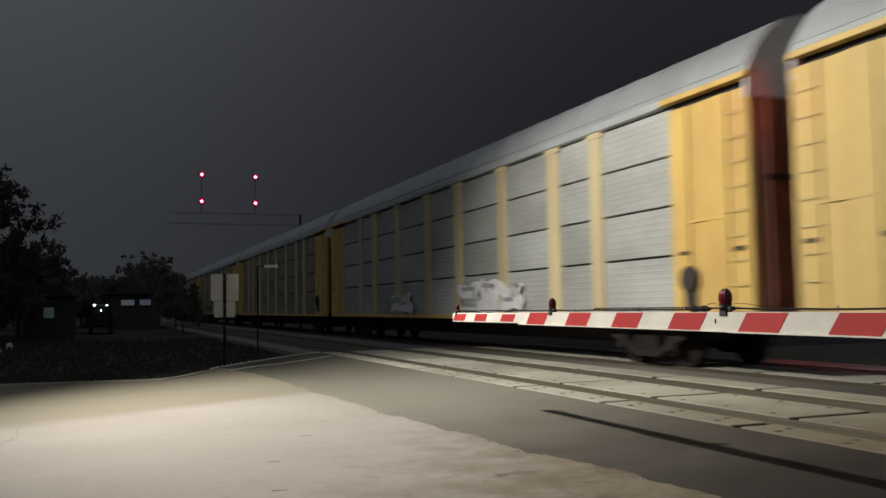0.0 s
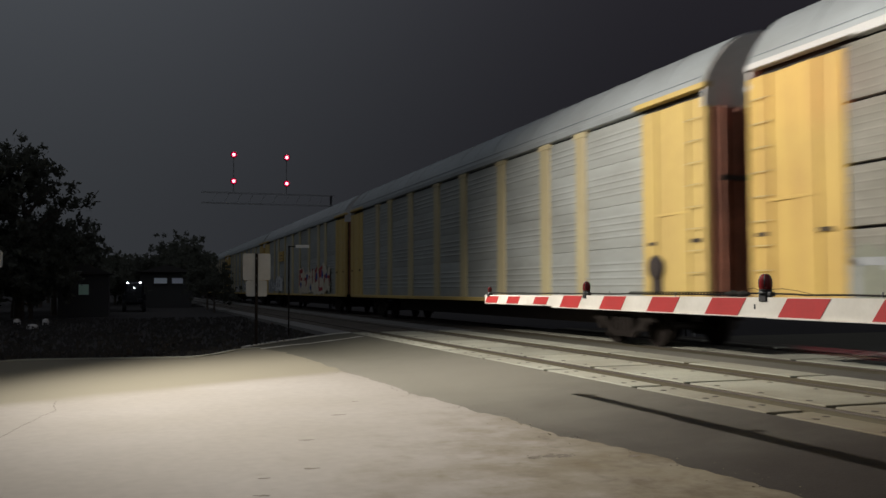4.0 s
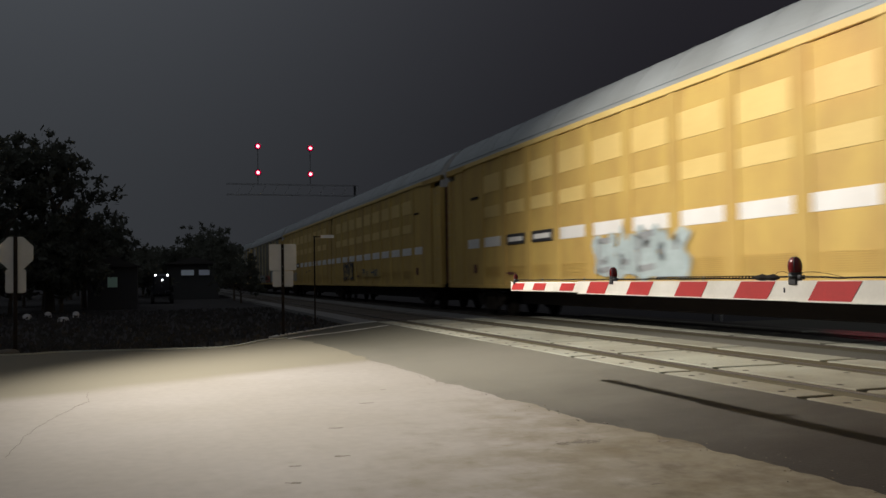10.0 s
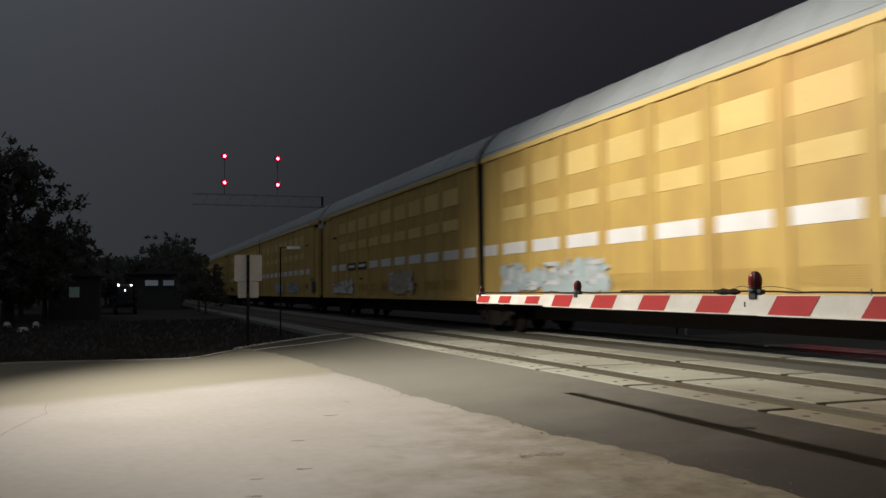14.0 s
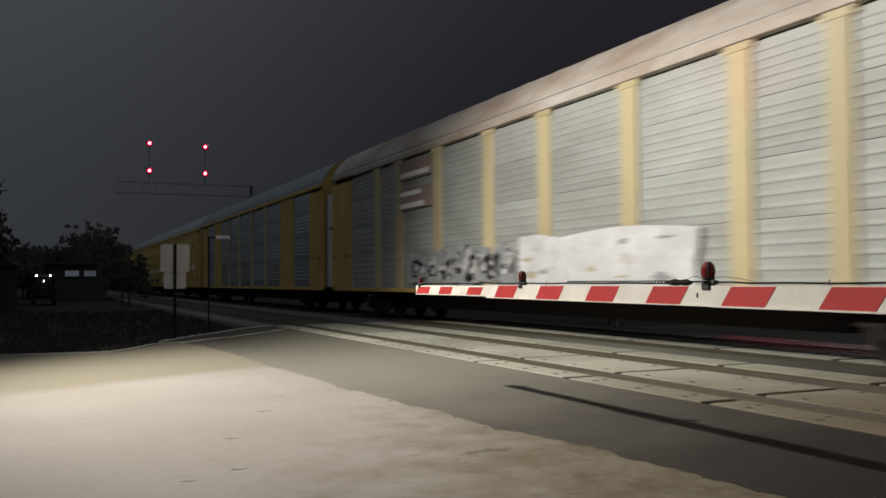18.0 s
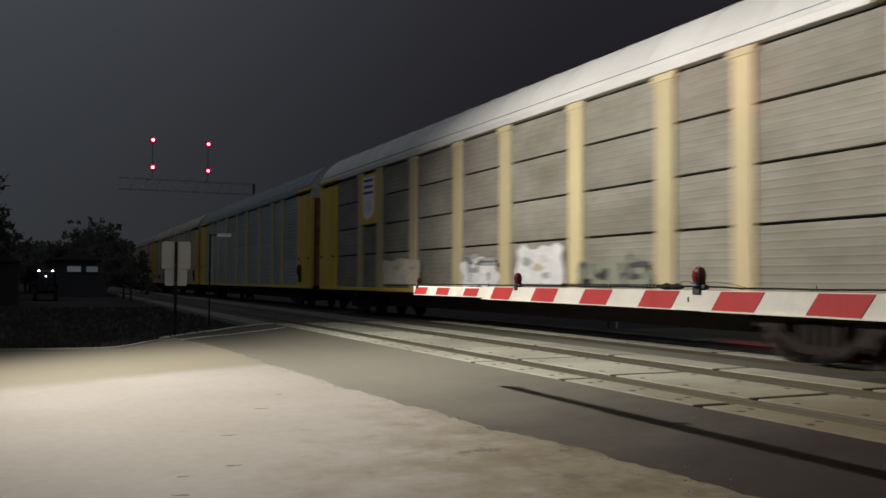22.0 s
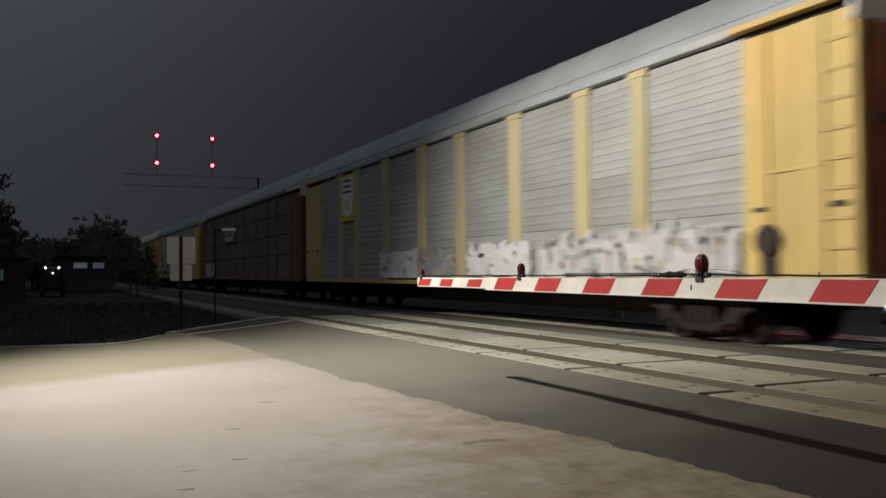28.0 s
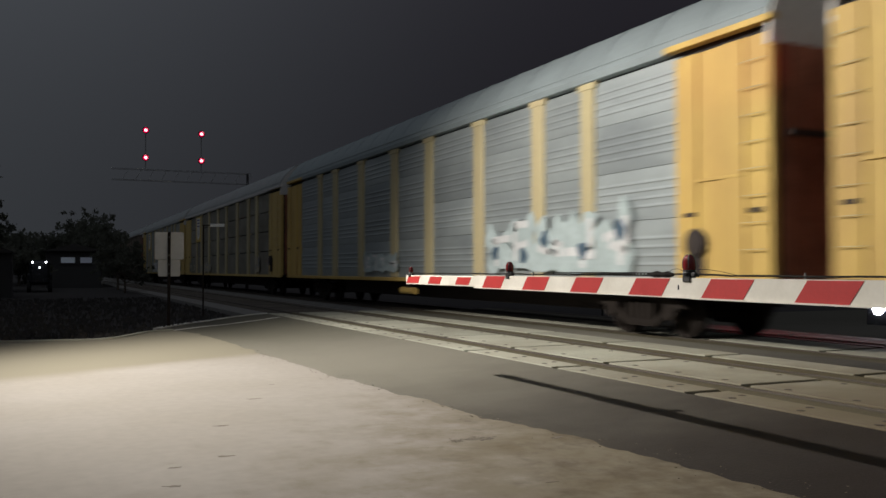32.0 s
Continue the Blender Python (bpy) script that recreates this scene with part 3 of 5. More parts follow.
# railway: two tracks, rails, sleepers, ballast, crossing panels
TRACKS = (7.38, 11.22)
RAIL = [(-0.07, -0.17), (0.07, -0.17), (0.07, -0.155), (0.012, -0.135), (0.012, -0.05), (0.036, -0.038), (0.036, -0.006), (0.03, 0.0), (-0.03, 0.0), (-0.036, -0.006), (-0.036, -0.038), (-0.012, -0.05), (-0.012, -0.135), (-0.07, -0.155)]
for k, xc in enumerate(TRACKS):
    track = thing("railway_track", "steel railway track on wooden sleepers and ballast", "railway track", (xc, 0, 0), group="railway tracks")
    for s in (-0.7525, 0.7525):
        part("rail", Geo().along_y([(x + s, z) for x, z in RAIL], -120, 420), M["rail"], track)
    bed = [(-1.85, -0.09), (-1.45, -0.05), (1.45, -0.05), (1.85, -0.09)] if k == 0 else [(-1.84, -0.09), (-1.45, -0.05), (1.45, -0.05), (2.2, -0.3)]
    part("ballast", Geo().along_y([(-1.85, -0.4)] + bed + [(2.2, -0.45)], 24.7, 420), M["ballast"], track)
    part("ballast", Geo().along_y([(-1.85, -0.4)] + bed + [(2.2, -0.45)], -120, -6.6), M["ballast"], track)
    me = Geo().box(-1.28, 1.28, -0.11, 0.11, -0.2, -0.035, 0.012).mesh("sleeper", M["tie"])
    for i in range(110):
        y = 25.2 + i * 0.53
        part("sleeper", me, None, track).location = (0, y, 0)
    for s0, s1 in ((-1.07, -0.62), (0.52, 1.19)) if k == 0 else ((-1.20, -0.63), (0.63, 1.20)):
        part("rail_seal", Geo().box(s0, s1, -6.5, 24.6, -0.19, -0.016), M["rubber"], track)

panels = tagged(new("crossing_panels", Geo().box(5.9, 12.8, -6.5, 24.6, -0.4, -0.2).mesh("crossing_base", M["rubber"])), "pale concrete level crossing panels between and beside rails", "level crossing", kind="structure")


def crossing_panel(x0, x1, bolts):
    """One cast panel, 2.5 m long, with bolt recesses along both edges."""
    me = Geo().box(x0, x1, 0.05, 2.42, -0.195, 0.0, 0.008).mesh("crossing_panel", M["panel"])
    bm = Geo()
    for x in (x0 + 0.12, x1 - 0.12) if bolts else ():
        for y in (0.42, 1.2, 2.02):
            bm.lathe([(0.040, -0.004), (0.040, 0.002), (0.02, 0.005)], (x, y + (0.09 if x > x0 + 0.2 else 0.0), 0), "Z", 8)
    return me, bm.mesh("bolts", M["bolt"]) if bolts else None


for xc, strips in ((TRACKS[0], ((-1.52, -1.08, True), (-0.61, 0.51, True), (1.20, 1.82, False))), (TRACKS[1], ((-0.62, 0.62, False), (1.22, 1.62, False)))):
    for x0, x1, bolts in strips:
        me, bo = crossing_panel(xc + x0, xc + x1, bolts)
        for i in range(12):
            p = part("crossing_panel", me, None, panels)
            p.location = (0, -5.4 + 2.5 * i + (0.05 if x0 < -1 else 0.26 if x0 < 0 else 0.40), 0)
            p.rotation_euler = (0, 0, 0.0)
            if bo:
                part("panel_bolts", bo, None, p)


# ---- crossing gate ----
AX = 4.14
gate = thing("crossing_gate", "lowered red and white striped crossing gate arm with red lamps", "crossing gate", (AX, 0.3, 0))
def arm_foot(y):
    return 1.02 - 0.030 * max(0, 8.06 - y) / 8.06


arm = part("gate_arm", Geo().slab([(-0.1, arm_foot(-0.1)), (8.06, 1.02), (8.06, 1.145), (-0.1, 1.147)], -0.02, 0.02), M["arm_white"], gate, "white crossing gate arm with red stripes")
part("arm_tip", Geo().box(-0.015, 0.015, 8.0, 9.93, 1.028, 1.138, 0.006), M["arm_white"], gate, "slimmer white tip section of the gate arm")
for i in range(10):
    y = 8.177 - 0.8128 * i - 0.3
    part("red_stripe", Geo().slab([(y, arm_foot(y) + 0.005), (y - 0.39, arm_foot(y - 0.39) + 0.005), (y - 0.49, 1.141), (y - 0.10, 1.141)], -0.0225, 0.0225), M["arm_red"], arm)
for y in (8.83, 9.56, 10.21):
    y -= 0.3
    w = 0.33 if y < 9.5 else 0.36
    part("red_stripe", Geo().slab([(y, 1.045), (y - w, 1.045), (y - w - 0.07, 1.125), (y - 0.07, 1.125)], -0.0175, 0.0175), M["arm_red"], arm)
cable = [(0.0, -0.1 + 9.9 * i / 60, 1.163 + 0.002 * math.sin(i * 1.3) + (0.008 if 27 < i < 32 else 0)) for i in range(61)]
part("lamp_cable", Geo().pipe(cable, 0.007), M["cable"], gate, "black cable strung along the arm's top")
for i in range(9):
    y = 0.6 + i * 1.05
    part("cable_clip", Geo().tube((0.0, y, 1.14), (0.0, y, 1.184), 0.006, 8), M["steel"], gate)
coil = [(0.012 * math.cos(k * 1.05), 5.16 + 1.40 * k / 210, 1.170 + 0.012 * math.sin(k * 1.05)) for k in range(211)]
part("coiled_cable", Geo().pipe(coil, 0.0045, 4), M["cable"], gate, "black coiled lamp cable")
for bow in (((0, 5.0, 1.18), (0, 4.95, 1.205), (0, 4.89, 1.21), (0, 4.82, 1.19)), ((0, 4.72, 1.20), (0, 4.6, 1.205), (0, 4.45, 1.19), (0, 4.30, 1.165))):
    part("slack_wire", Geo().pipe(bow, 0.002, 5), M["cable"], gate)
part("arm_rim", Geo().slab([(-0.1, arm_foot(-0.1) - 0.006), (4.72, arm_foot(4.72) - 0.006), (4.72, arm_foot(4.72) + 0.004), (-0.1, arm_foot(-0.1) + 0.004)], -0.034, 0.034), M["arm_white"], gate)
part("arm_rim", Geo().slab([(4.73, arm_foot(4.73) - 0.003), (8.06, 1.017), (8.06, 1.024), (4.73, arm_foot(4.73) + 0.004)], -0.028, 0.028), M["arm_white"], gate)
for y, z in ((4.86, 1.08),):
    part("drain_slot", Geo().box(-0.0235, 0.0235, y - 0.008, y + 0.008, z - 0.018, z + 0.018, 0.003), M["black_metal"], gate)
part("cable_coil", Geo().lathe([(0.012, -0.14), (0.026, -0.08), (0.018, -0.02), (0.028, 0.04), (0.02, 0.08), (0.01, 0.14)], (0, 5.08, 1.168), "Y", 8), M["cable"], gate)


def arm_lamp(y, r):
    """A red domed lamp on a cast base that stands on the arm."""
    z = 1.147
    base = Geo().box(-0.03, 0.03, y - r * 0.95, y + r * 0.95, z - 0.03, z + 0.5 * r, 0.006).box(-0.022, 0.022, y - r * 1.9, y - r * 0.9, z + 0.15 * r, z + 0.85 * r, 0.006)
    base.lathe([(r * 1.08, 0.5 * r), (r * 1.12, 0.75 * r), (r * 0.95, 1.0 * r)], (0, y, z), "Z", 16)
    lamp = part("arm_lamp", base, M["black_metal"], gate, "red domed gate arm lamp on a black cast base")
    dome = [(r * 0.92, r * 0.95), (r * 1.02, 1.6 * r), (r * 1.05, 2.2 * r), (r * 0.98, 2.8 * r), (r * 0.80, 3.3 * r), (r * 0.50, 3.62 * r), (r * 0.15, 3.76 * r)]
    part("lens", Geo().lathe(dome, (0, y, z), "Z", 20), M["lens_off"], lamp, "dark red glossy dome", smooth=True)
    part("lens_band", Geo().lathe([(r * 1.0, 1.02 * r), (r * 1.08, 1.06 * r), (r * 1.08, 1.22 * r), (r * 1.0, 1.26 * r)], (0, y, z), "Z", 20), M["black_metal"], lamp)
    for a in (0.7, 2.3, 3.9, 5.5):
        c, d = math.cos(a), math.sin(a)
        part("lens_rib", Geo().pipe([(c * u * 1.01, y + d * u * 1.01, z + h) for u, h in dome[1:]], 0.0035, 4), M["black_metal"], lamp)


arm_lamp(4.77, 0.043)
arm_lamp(7.34, 0.035)
arm_lamp(9.80, 0.024)
part("mast", Geo().tube((0, -0.75, -0.1), (0, -0.75, 4.1), 0.065, 16), M["steel"], gate)
part("mast_base", Geo().box(-0.3, 0.3, -1.05, -0.45, -0.25, 0.08, 0.02), M["panel"], gate)
part("gate_mechanism", Geo().box(-0.28, 0.2, -0.98, -0.4, 0.72, 1.3, 0.03), M["steel"], gate)
part("counterweight", Geo().box(-0.12, -0.04, -1.7, -1.0, 0.92, 1.25, 0.02), M["black_metal"], gate)
part("arm_bracket", Geo().box(-0.05, 0.05, -0.5, 0.1, 0.98, 1.19, 0.015), M["steel"], gate)
for s in (-0.55, 0.55):
    head = part("flasher", Geo().lathe([(0.30, -0.02), (0.30, 0.02), (0.12, 0.06), (0.12, 0.16)], (0.02, -0.75 + s, 2.75), "X", 20), M["black_metal"], gate, "round crossing flasher with black background disc")
    part("lens", Geo().lathe([(0.14, -0.03), (0.12, -0.05), (0.05, -0.06)], (0.02, -0.75 + s, 2.75), "X", 18), M["lens_off"], head, smooth=True)
part("crossarm", Geo().tube((0, -1.35, 2.75), (0, -0.15, 2.75), 0.03, 10), M["steel"], gate)
for turn in (-1, 1):
    part("crossbuck_blade", Geo().slab([(-0.75 + 0.6 * turn + 0.05, 3.05), (-0.75 + 0.6 * turn - 0.1 * turn, 2.98 + 0.02), (-0.75 - 0.6 * turn, 3.88), (-0.75 - 0.6 * turn + 0.12 * turn, 3.97)], -0.09 - 0.01 * turn, -0.082 - 0.01 * turn), M["sign_face"], gate)


# ---- signs ----
def round_rect(w, z0, z1, r=0.04, n=4):
    pts = []
    for cx, cz, a0 in ((w / 2 - r, z1 - r, 0), (-w / 2 + r, z1 - r, 90), (-w / 2 + r, z0 + r, 180), (w / 2 - r, z0 + r, 270)):
        for i in range(n + 1):
            a = radians(a0 + 90 * i / n)
            pts.append((cx + r * math.cos(a), cz + r * math.sin(a)))
    return pts


def sign_panel(pts, y0=0.03):
    n = len(pts)
    return Geo().add([(x, y, z) for y in (y0, y0 + 0.004) for x, z in pts],
                     [tuple(range(n)), tuple(range(2 * n - 1, n - 1, -1))] + [(i, n + i, n + (i + 1) % n, (i + 1) % n) for i in range(n)])


def channel_post(height):
    return Geo().box(-0.035, 0.035, -0.015, 0.012, -0.3, height, 0.004)


sign = thing("road_sign", "back of a two-panel road sign on a thin post", "road sign", (2.86, 22.0, 0), -14)
part("post", channel_post(2.1), M["wood_post"], sign)
part("upper_panel", sign_panel(round_rect(0.665, 1.45, 2.10, 0.045)), M["sign_back"], sign)
part("lower_panel", sign_panel(round_rect(0.505, 1.05, 1.44)), M["sign_back"], sign)
for z in (1.55, 1.98, 1.12, 1.33):
    part("bolt", Geo().lathe([(0.012, -0.03), (0.012, -0.015)], (0, 0, z), "Y", 8), M["steel"], sign)

stop = thing("stop_sign", "back of an octagonal stop sign with a smaller panel below", "stop sign", (-2.71, 19.1, 0), -3)
part("post", channel_post(2.14), M["wood_post"], stop)
part("octagon", sign_panel([(0.346 * math.cos(radians(22.5 + 45 * i)), 1.82 + 0.346 * math.sin(radians(22.5 + 45 * i))) for i in range(8)]), M["sign_back"], stop)
part("lower_panel", sign_panel(round_rect(0.38, 1.04, 1.50)), M["sign_back"], stop)
part("sandbag", Geo().lathe([(0.02, 0.09), (0.16, 0.07), (0.22, 0.02), (0.2, -0.05)], (-0.12, -0.1, LOT), "Z", 12), M["stain"], stop, "dark sandbag at the post's foot", smooth=True)

name_post = thing("street_name_sign", "small pale street name sign on a thin dark post", "street sign", (4.33, 26.1, 0), -10)
part("post", Geo().tube((0, 0, -0.3), (0, 0, 2.5), 0.022, 8), M["wood_post"], name_post)
part("name_blade", Geo().box(0.18, 0.58, -0.006, 0.006, 2.44, 2.53), M["sign_face"], name_post)
part("bracket", Geo().box(-0.03, 0.19, -0.012, 0.012, 2.465, 2.495), M["wood_post"], name_post)


# ---- railway signals over the tracks ----
SY = 68.4
bridge = thing("signal_cantilever", "dark steel cantilever carrying red railway signals over two tracks", "railway signal", (14.6, SY, 0))
part("mast", Geo().tube((0, 0, -0.4), (0, 0, 8.6), 0.13, 12, 0.09), M["black_metal"], bridge)
for z in (7.75, 8.55):
    for y in (-0.35, 0.35):
        part("chord", Geo().box(-9.8, 0.2, y - 0.02, y + 0.02, z - 0.02, z + 0.02), M["steel"], bridge)
for i in range(11):
    x = -9.1 + i * 0.9
    for y in (-0.35, 0.35):
        part("brace", Geo().tube((x, y, 7.75), (x + 0.45, y, 8.55), 0.012, 6), M["steel"], bridge)
for x, zl in ((7.13 - 14.6, 9.44), (11.13 - 14.6, 9.40)):
    part("signal_post", Geo().tube((x, 0.15, 8.6), (x, 0.15, zl + 2.3), 0.04, 10), M["steel"], bridge)
    for z in (zl, zl + 2.02):
        head = part("signal_head", Geo().lathe([(0.25, -0.02), (0.25, 0.02), (0.17, 0.06), (0.15, 0.28)], (x, 0, z), "Y", 24), M["black_metal"], bridge, "lit red railway signal head with black disc")
        # Lens drawn oversized, with a pale core, to stand in for its glare.
        part("lens", Geo().lathe([(0.19, -0.03), (0.17, -0.05), (0.13, -0.055)], (x, 0, z), "Y", 20), M["red_glow"], head, "glowing red lens, widened for its glare")
        part("lens_core", Geo().lathe([(0.11, -0.058), (0.095, -0.07), (0.05, -0.075)], (x, 0, z), "Y", 16), M["red_core"], head)
        part("hood", Geo().along_y([(x + 0.215 * math.cos(a), z + 0.215 * math.sin(a)) for a in [math.pi * k / 8 for k in range(9)]] + [(x + 0.205 * math.cos(a), z + 0.205 * math.sin(a)) for a in [math.pi * (8 - k) / 8 for k in range(9)]], -0.3, -0.03), M["black_metal"], head)


# ---- street lamp beside the lot ----
post = thing("street_lamp", "tall steel street lamp with a lit head over the lot", "street lamp", (-5.0, 16.2, LOT))
head = Vector((LAMP[0] + 5.0, LAMP[1] - 16.2, LAMP[2] - LOT))
part("pole", Geo().tube((0, 0, -0.3), (0, 0, 7.9), 0.10, 14, 0.06), M["steel"], post)
part("arm", Geo().tube((0, 0, 7.6), (head.x - 0.2, head.y + 0.1, head.z + 0.12), 0.04, 8), M["steel"], post)
part("lamp_head", Geo().box(head.x - 0.35, head.x + 0.3, head.y - 0.18, head.y + 0.18, head.z + 0.09, head.z + 0.17, 0.02), M["steel"], post)
part("lamp_lens", Geo().box(head.x - 0.25, head.x + 0.2, head.y - 0.13, head.y + 0.13, head.z + 0.075, head.z + 0.088), M["lamp_glow"], post)


# ---- trees, weeds, far lights ----
def tree(x, y, height, width, seed, name="tree", label="dark leafy tree standing in the night", clumps=150):
    r = random.Random(seed)
    t = thing(name, label, "tree", (x, y, -0.2), group="trees beyond the lot")
    g = Geo()
    lean = (r.uniform(-0.3, 0.3), r.uniform(-0.3, 0.3))
    base = 0.03 * height
    pts = [Vector((lean[0] * k * k, lean[1] * k * k, height * 0.62 * k)) for k in (0, 0.3, 0.6, 1)]
    for i in range(3):
        g.tube(pts[i], pts[i + 1], base * (1 - 0.28 * i), 8, base * (0.72 - 0.28 * i))
    tips = []
    for i in range(9):
        k = 0.35 + 0.65 * i / 9
        a = i * 2.4 + r.random()
        s = pts[0].lerp(pts[3], k)
        e = s + Vector((math.cos(a) * width * (0.25 + 0.2 * r.random()), math.sin(a) * width * (0.25 + 0.2 * r.random()), height * (0.12 + 0.2 * r.random())))
        g.tube(s, e, base * 0.4, 6, base * 0.12)
        tips.append(e)
    part("trunk", g, M["bark"], t)
    g = Geo()
    tips.append(Vector((lean[0], lean[1], height * 0.85)))
    for i in range(clumps):
        c = r.choice(tips) + Vector((r.gauss(0, width * 0.13), r.gauss(0, width * 0.13), r.gauss(0, height * 0.075)))
        for k in range(26):
            d = Vector((r.gauss(0, 1), r.gauss(0, 1), r.gauss(0, 0.8))) * (0.034 * width)
            s = 0.034 * width * (0.4 + r.random())
            u = Vector((r.gauss(0, 1), r.gauss(0, 1), r.gauss(0, 1))).normalized() * s
            v = Vector((r.gauss(0, 1), r.gauss(0, 1), r.gauss(0, 1))).normalized() * s * 0.6
            p = c + d
            g.add([p - u, p + v, p + u, p - v], [(0, 1, 2, 3)])
    part("crown", g, M["leaf"], t)


for i, (x, y, h, w) in enumerate(((-14.5, 44, 8.6, 8), (-10.6, 45, 8.2, 6), (-7.6, 46, 8.6, 5.5), (-5.2, 47.5, 8.9, 4.6), (-20, 40, 9.5, 9), (-4.2, 55, 6.2, 4.5))):
    tree(x, y, h, w, 20 + i, clumps=210)
for i, (x, y, h, w) in enumerate(((-6.5, 66, 5.9, 6), (-3.6, 72, 4.9, 5), (-1.6, 92, 4.6, 6), (1.4, 96, 3.9, 5), (3.2, 100, 4.6, 5), (4.3, 84, 5.4, 5), (5.0, 86, 5.9, 4), (2.6, 118, 5.2, 7), (-9, 110, 6.5, 10), (5.0, 104, 7.4, 5), (-16, 90, 8, 10), (4.6, 128, 9.4, 6), (-12.5, 62, 7, 8), (3.4, 88, 4.6, 4), (-1.0, 104, 5.0, 8), (-4.5, 98, 5.4, 8), (1.6, 86, 4.4, 6), (-7.5, 84, 6.0, 8), (2.8, 87, 5.2, 5), (4.2, 94, 6.6, 6))):
    tree(x, y, h, w, 50 + i, "small_tree", "low dark tree in the line beyond the lot", 100)
for i, (x, y, h, w) in enumerate(((-16.5, 43, 3.6, 6), (-12.8, 42.5, 3.2, 5), (-9.3, 43.5, 3.8, 5.5), (-6.6, 45, 3.4, 4.6), (-4.6, 47, 3.6, 4), (-6.0, 52, 3.0, 4), (-8, 60, 3.8, 7), (-2.4, 66, 3.2, 5), (5.1, 66, 3.4, 3), (4.9, 58, 2.6, 2.6))):
    tree(x, y, h, w, 90 + i, "shrub", "dense dark shrub under the tree line", 120)
r = random.Random(3)
g = Geo()
for i in range(11000):
    y = 19.5 + r.random() ** 1.6 * 26
    x = r.uniform(-16, min(5.2, 1.1 + (y - 18.9) * 0.6))
    hgt, a, w = r.uniform(0.03, 0.12), r.random() * 6.28, r.uniform(0.003, 0.009)
    bx, by = r.gauss(0, 0.07), r.gauss(0, 0.07)
    g.add([(x - w * math.cos(a), y - w * math.sin(a), -0.23), (x + w * math.cos(a), y + w * math.sin(a), -0.09), (x + bx, y + by, -0.2 + hgt)], [(0, 1, 2)])
tagged(new("weeds", g.mesh("weeds", M["weed_blade"])), "dark weeds and rough grass beyond the kerb", "grass", kind="stuff")
# Blobs standing in for small glints, their brightness put into the colour.
for i, (x, y, w, h) in enumerate(((-5.2, 39.8, 0.36, 0.2), (-4.6, 41.5, 0.3, 0.22), (-3.5, 36.4, 0.4, 0.16), (-3.4, 40.5, 0.28, 0.24))):
    rnd = random.Random(i + 70)
    prof = [(w * 0.1, h), (w * 0.38, h * 0.86), (w * 0.5, h * 0.4), (w * 0.52, -0.12)]
    ob = new("pale_stone", Geo().lathe(prof, (x, y, -0.2), "Z", 9).mesh("pale_stone", M["pale_blob"]))
    tagged(ob, "pale blob in the dark weeds standing in for a glint", "boulder", "boulders in the weeds")

house = thing("house", "far dark house with two window-shaped patches of dim glow", "house", (0.6, 76, -0.22), 0)
part("wall", Geo().box(0, 4.0, 0, 5, 0, 2.9), M["house_wall"], house)
part("roof", Geo().along_y([(-0.3, 2.9), (4.3, 2.9), (2.0, 3.5)], -0.4, 5.4), M["roof_tile"], house)
# Light on two pale far patches, put in as window-shaped glow.
for x0, x1, glow in ((1.05, 2.05, "patch_dim"), (2.45, 3.3, "patch_dimmer")):
    window = part("window", Geo().box(x0, x1, -0.05, 0.0, 1.98, 2.42), M[glow], house, "pale patch glowing dimly in a window shape")
    part("window_sill", Geo().box(x0 - 0.08, x1 + 0.08, -0.1, 0.0, 1.90, 1.97), M["house_wall"], window)
# Shed added to hold a faint greenish spot, which is given as glow.
shed = thing("shed", "small added far shed holding a faint greenish glow", "shed", (-2.5, 51, -0.22), 0)
part("wall", Geo().box(-1.2, 1.3, 0, 2.5, 0, 2.3), M["house_wall"], shed)
part("roof", Geo().along_y([(-1.4, 2.3), (1.5, 2.3), (0.05, 2.9)], -0.2, 2.7), M["roof_tile"], shed)
part("window", Geo().box(-0.2, 0.3, -0.04, 0.0, 1.2, 1.75), M["patch_green"], shed, "faint greenish spot given as glow")
truck = thing("parked_truck", "far parked truck with small white lights in the dark", "truck", (0.12, 62, -0.22))
part("cab", Geo().box(-0.6, 0.6, 0, 2.2, 0.5, 2.0, 0.15), M["car_paint"], truck)
part("bed", Geo().box(-0.75, 0.75, 2.2, 5.0, 0.55, 1.2, 0.08), M["car_paint"], truck)
for x in (-0.62, 0.62):
    part("wheel", Geo().lathe([(0.3, -0.12), (0.38, -0.1), (0.38, 0.1), (0.3, 0.12)], (x, 0.6, 0.38), "X", 14), M["tyre"], truck)
    part("wheel", Geo().lathe([(0.3, -0.12), (0.38, -0.1), (0.38, 0.1), (0.3, 0.12)], (x, 4.2, 0.38), "X", 14), M["tyre"], truck)
for x, z, s in ((-0.42, 1.92, 0.06), (0.36, 1.92, 0.055), (0.0, 1.58, 0.045)):
    part("lit_lamp", Geo().lathe([(s, -0.03), (s, -0.06), (s * 0.5, -0.1)], (x, 0, z), "Y", 12), M["window_glow"], truck, "small white lit lamp")

# ---- waiting car beyond the railway, glimpsed between the wagons ----
auto = thing("waiting_car", "dark car waiting beyond the train with headlamps lit", "car", (16.3, 12.92, -0.28), -90)
prof = [(-0.05, 0.3), (-0.02, 0.62), (0.12, 0.78), (1.25, 0.98), (2.0, 1.42), (3.4, 1.45), (4.2, 1.02), (4.5, 0.95), (4.55, 0.3)]
g = Geo()
n = len(prof)
g.add([(x * (0.93 if z > 1.1 else 1.0), y, z) for x in (-0.9, 0.9) for y, z in prof], [tuple(range(n)), tuple(range(2 * n - 1, n - 1, -1))] + [(i, n + i, n + (i + 1) % n, (i + 1) % n) for i in range(n)])
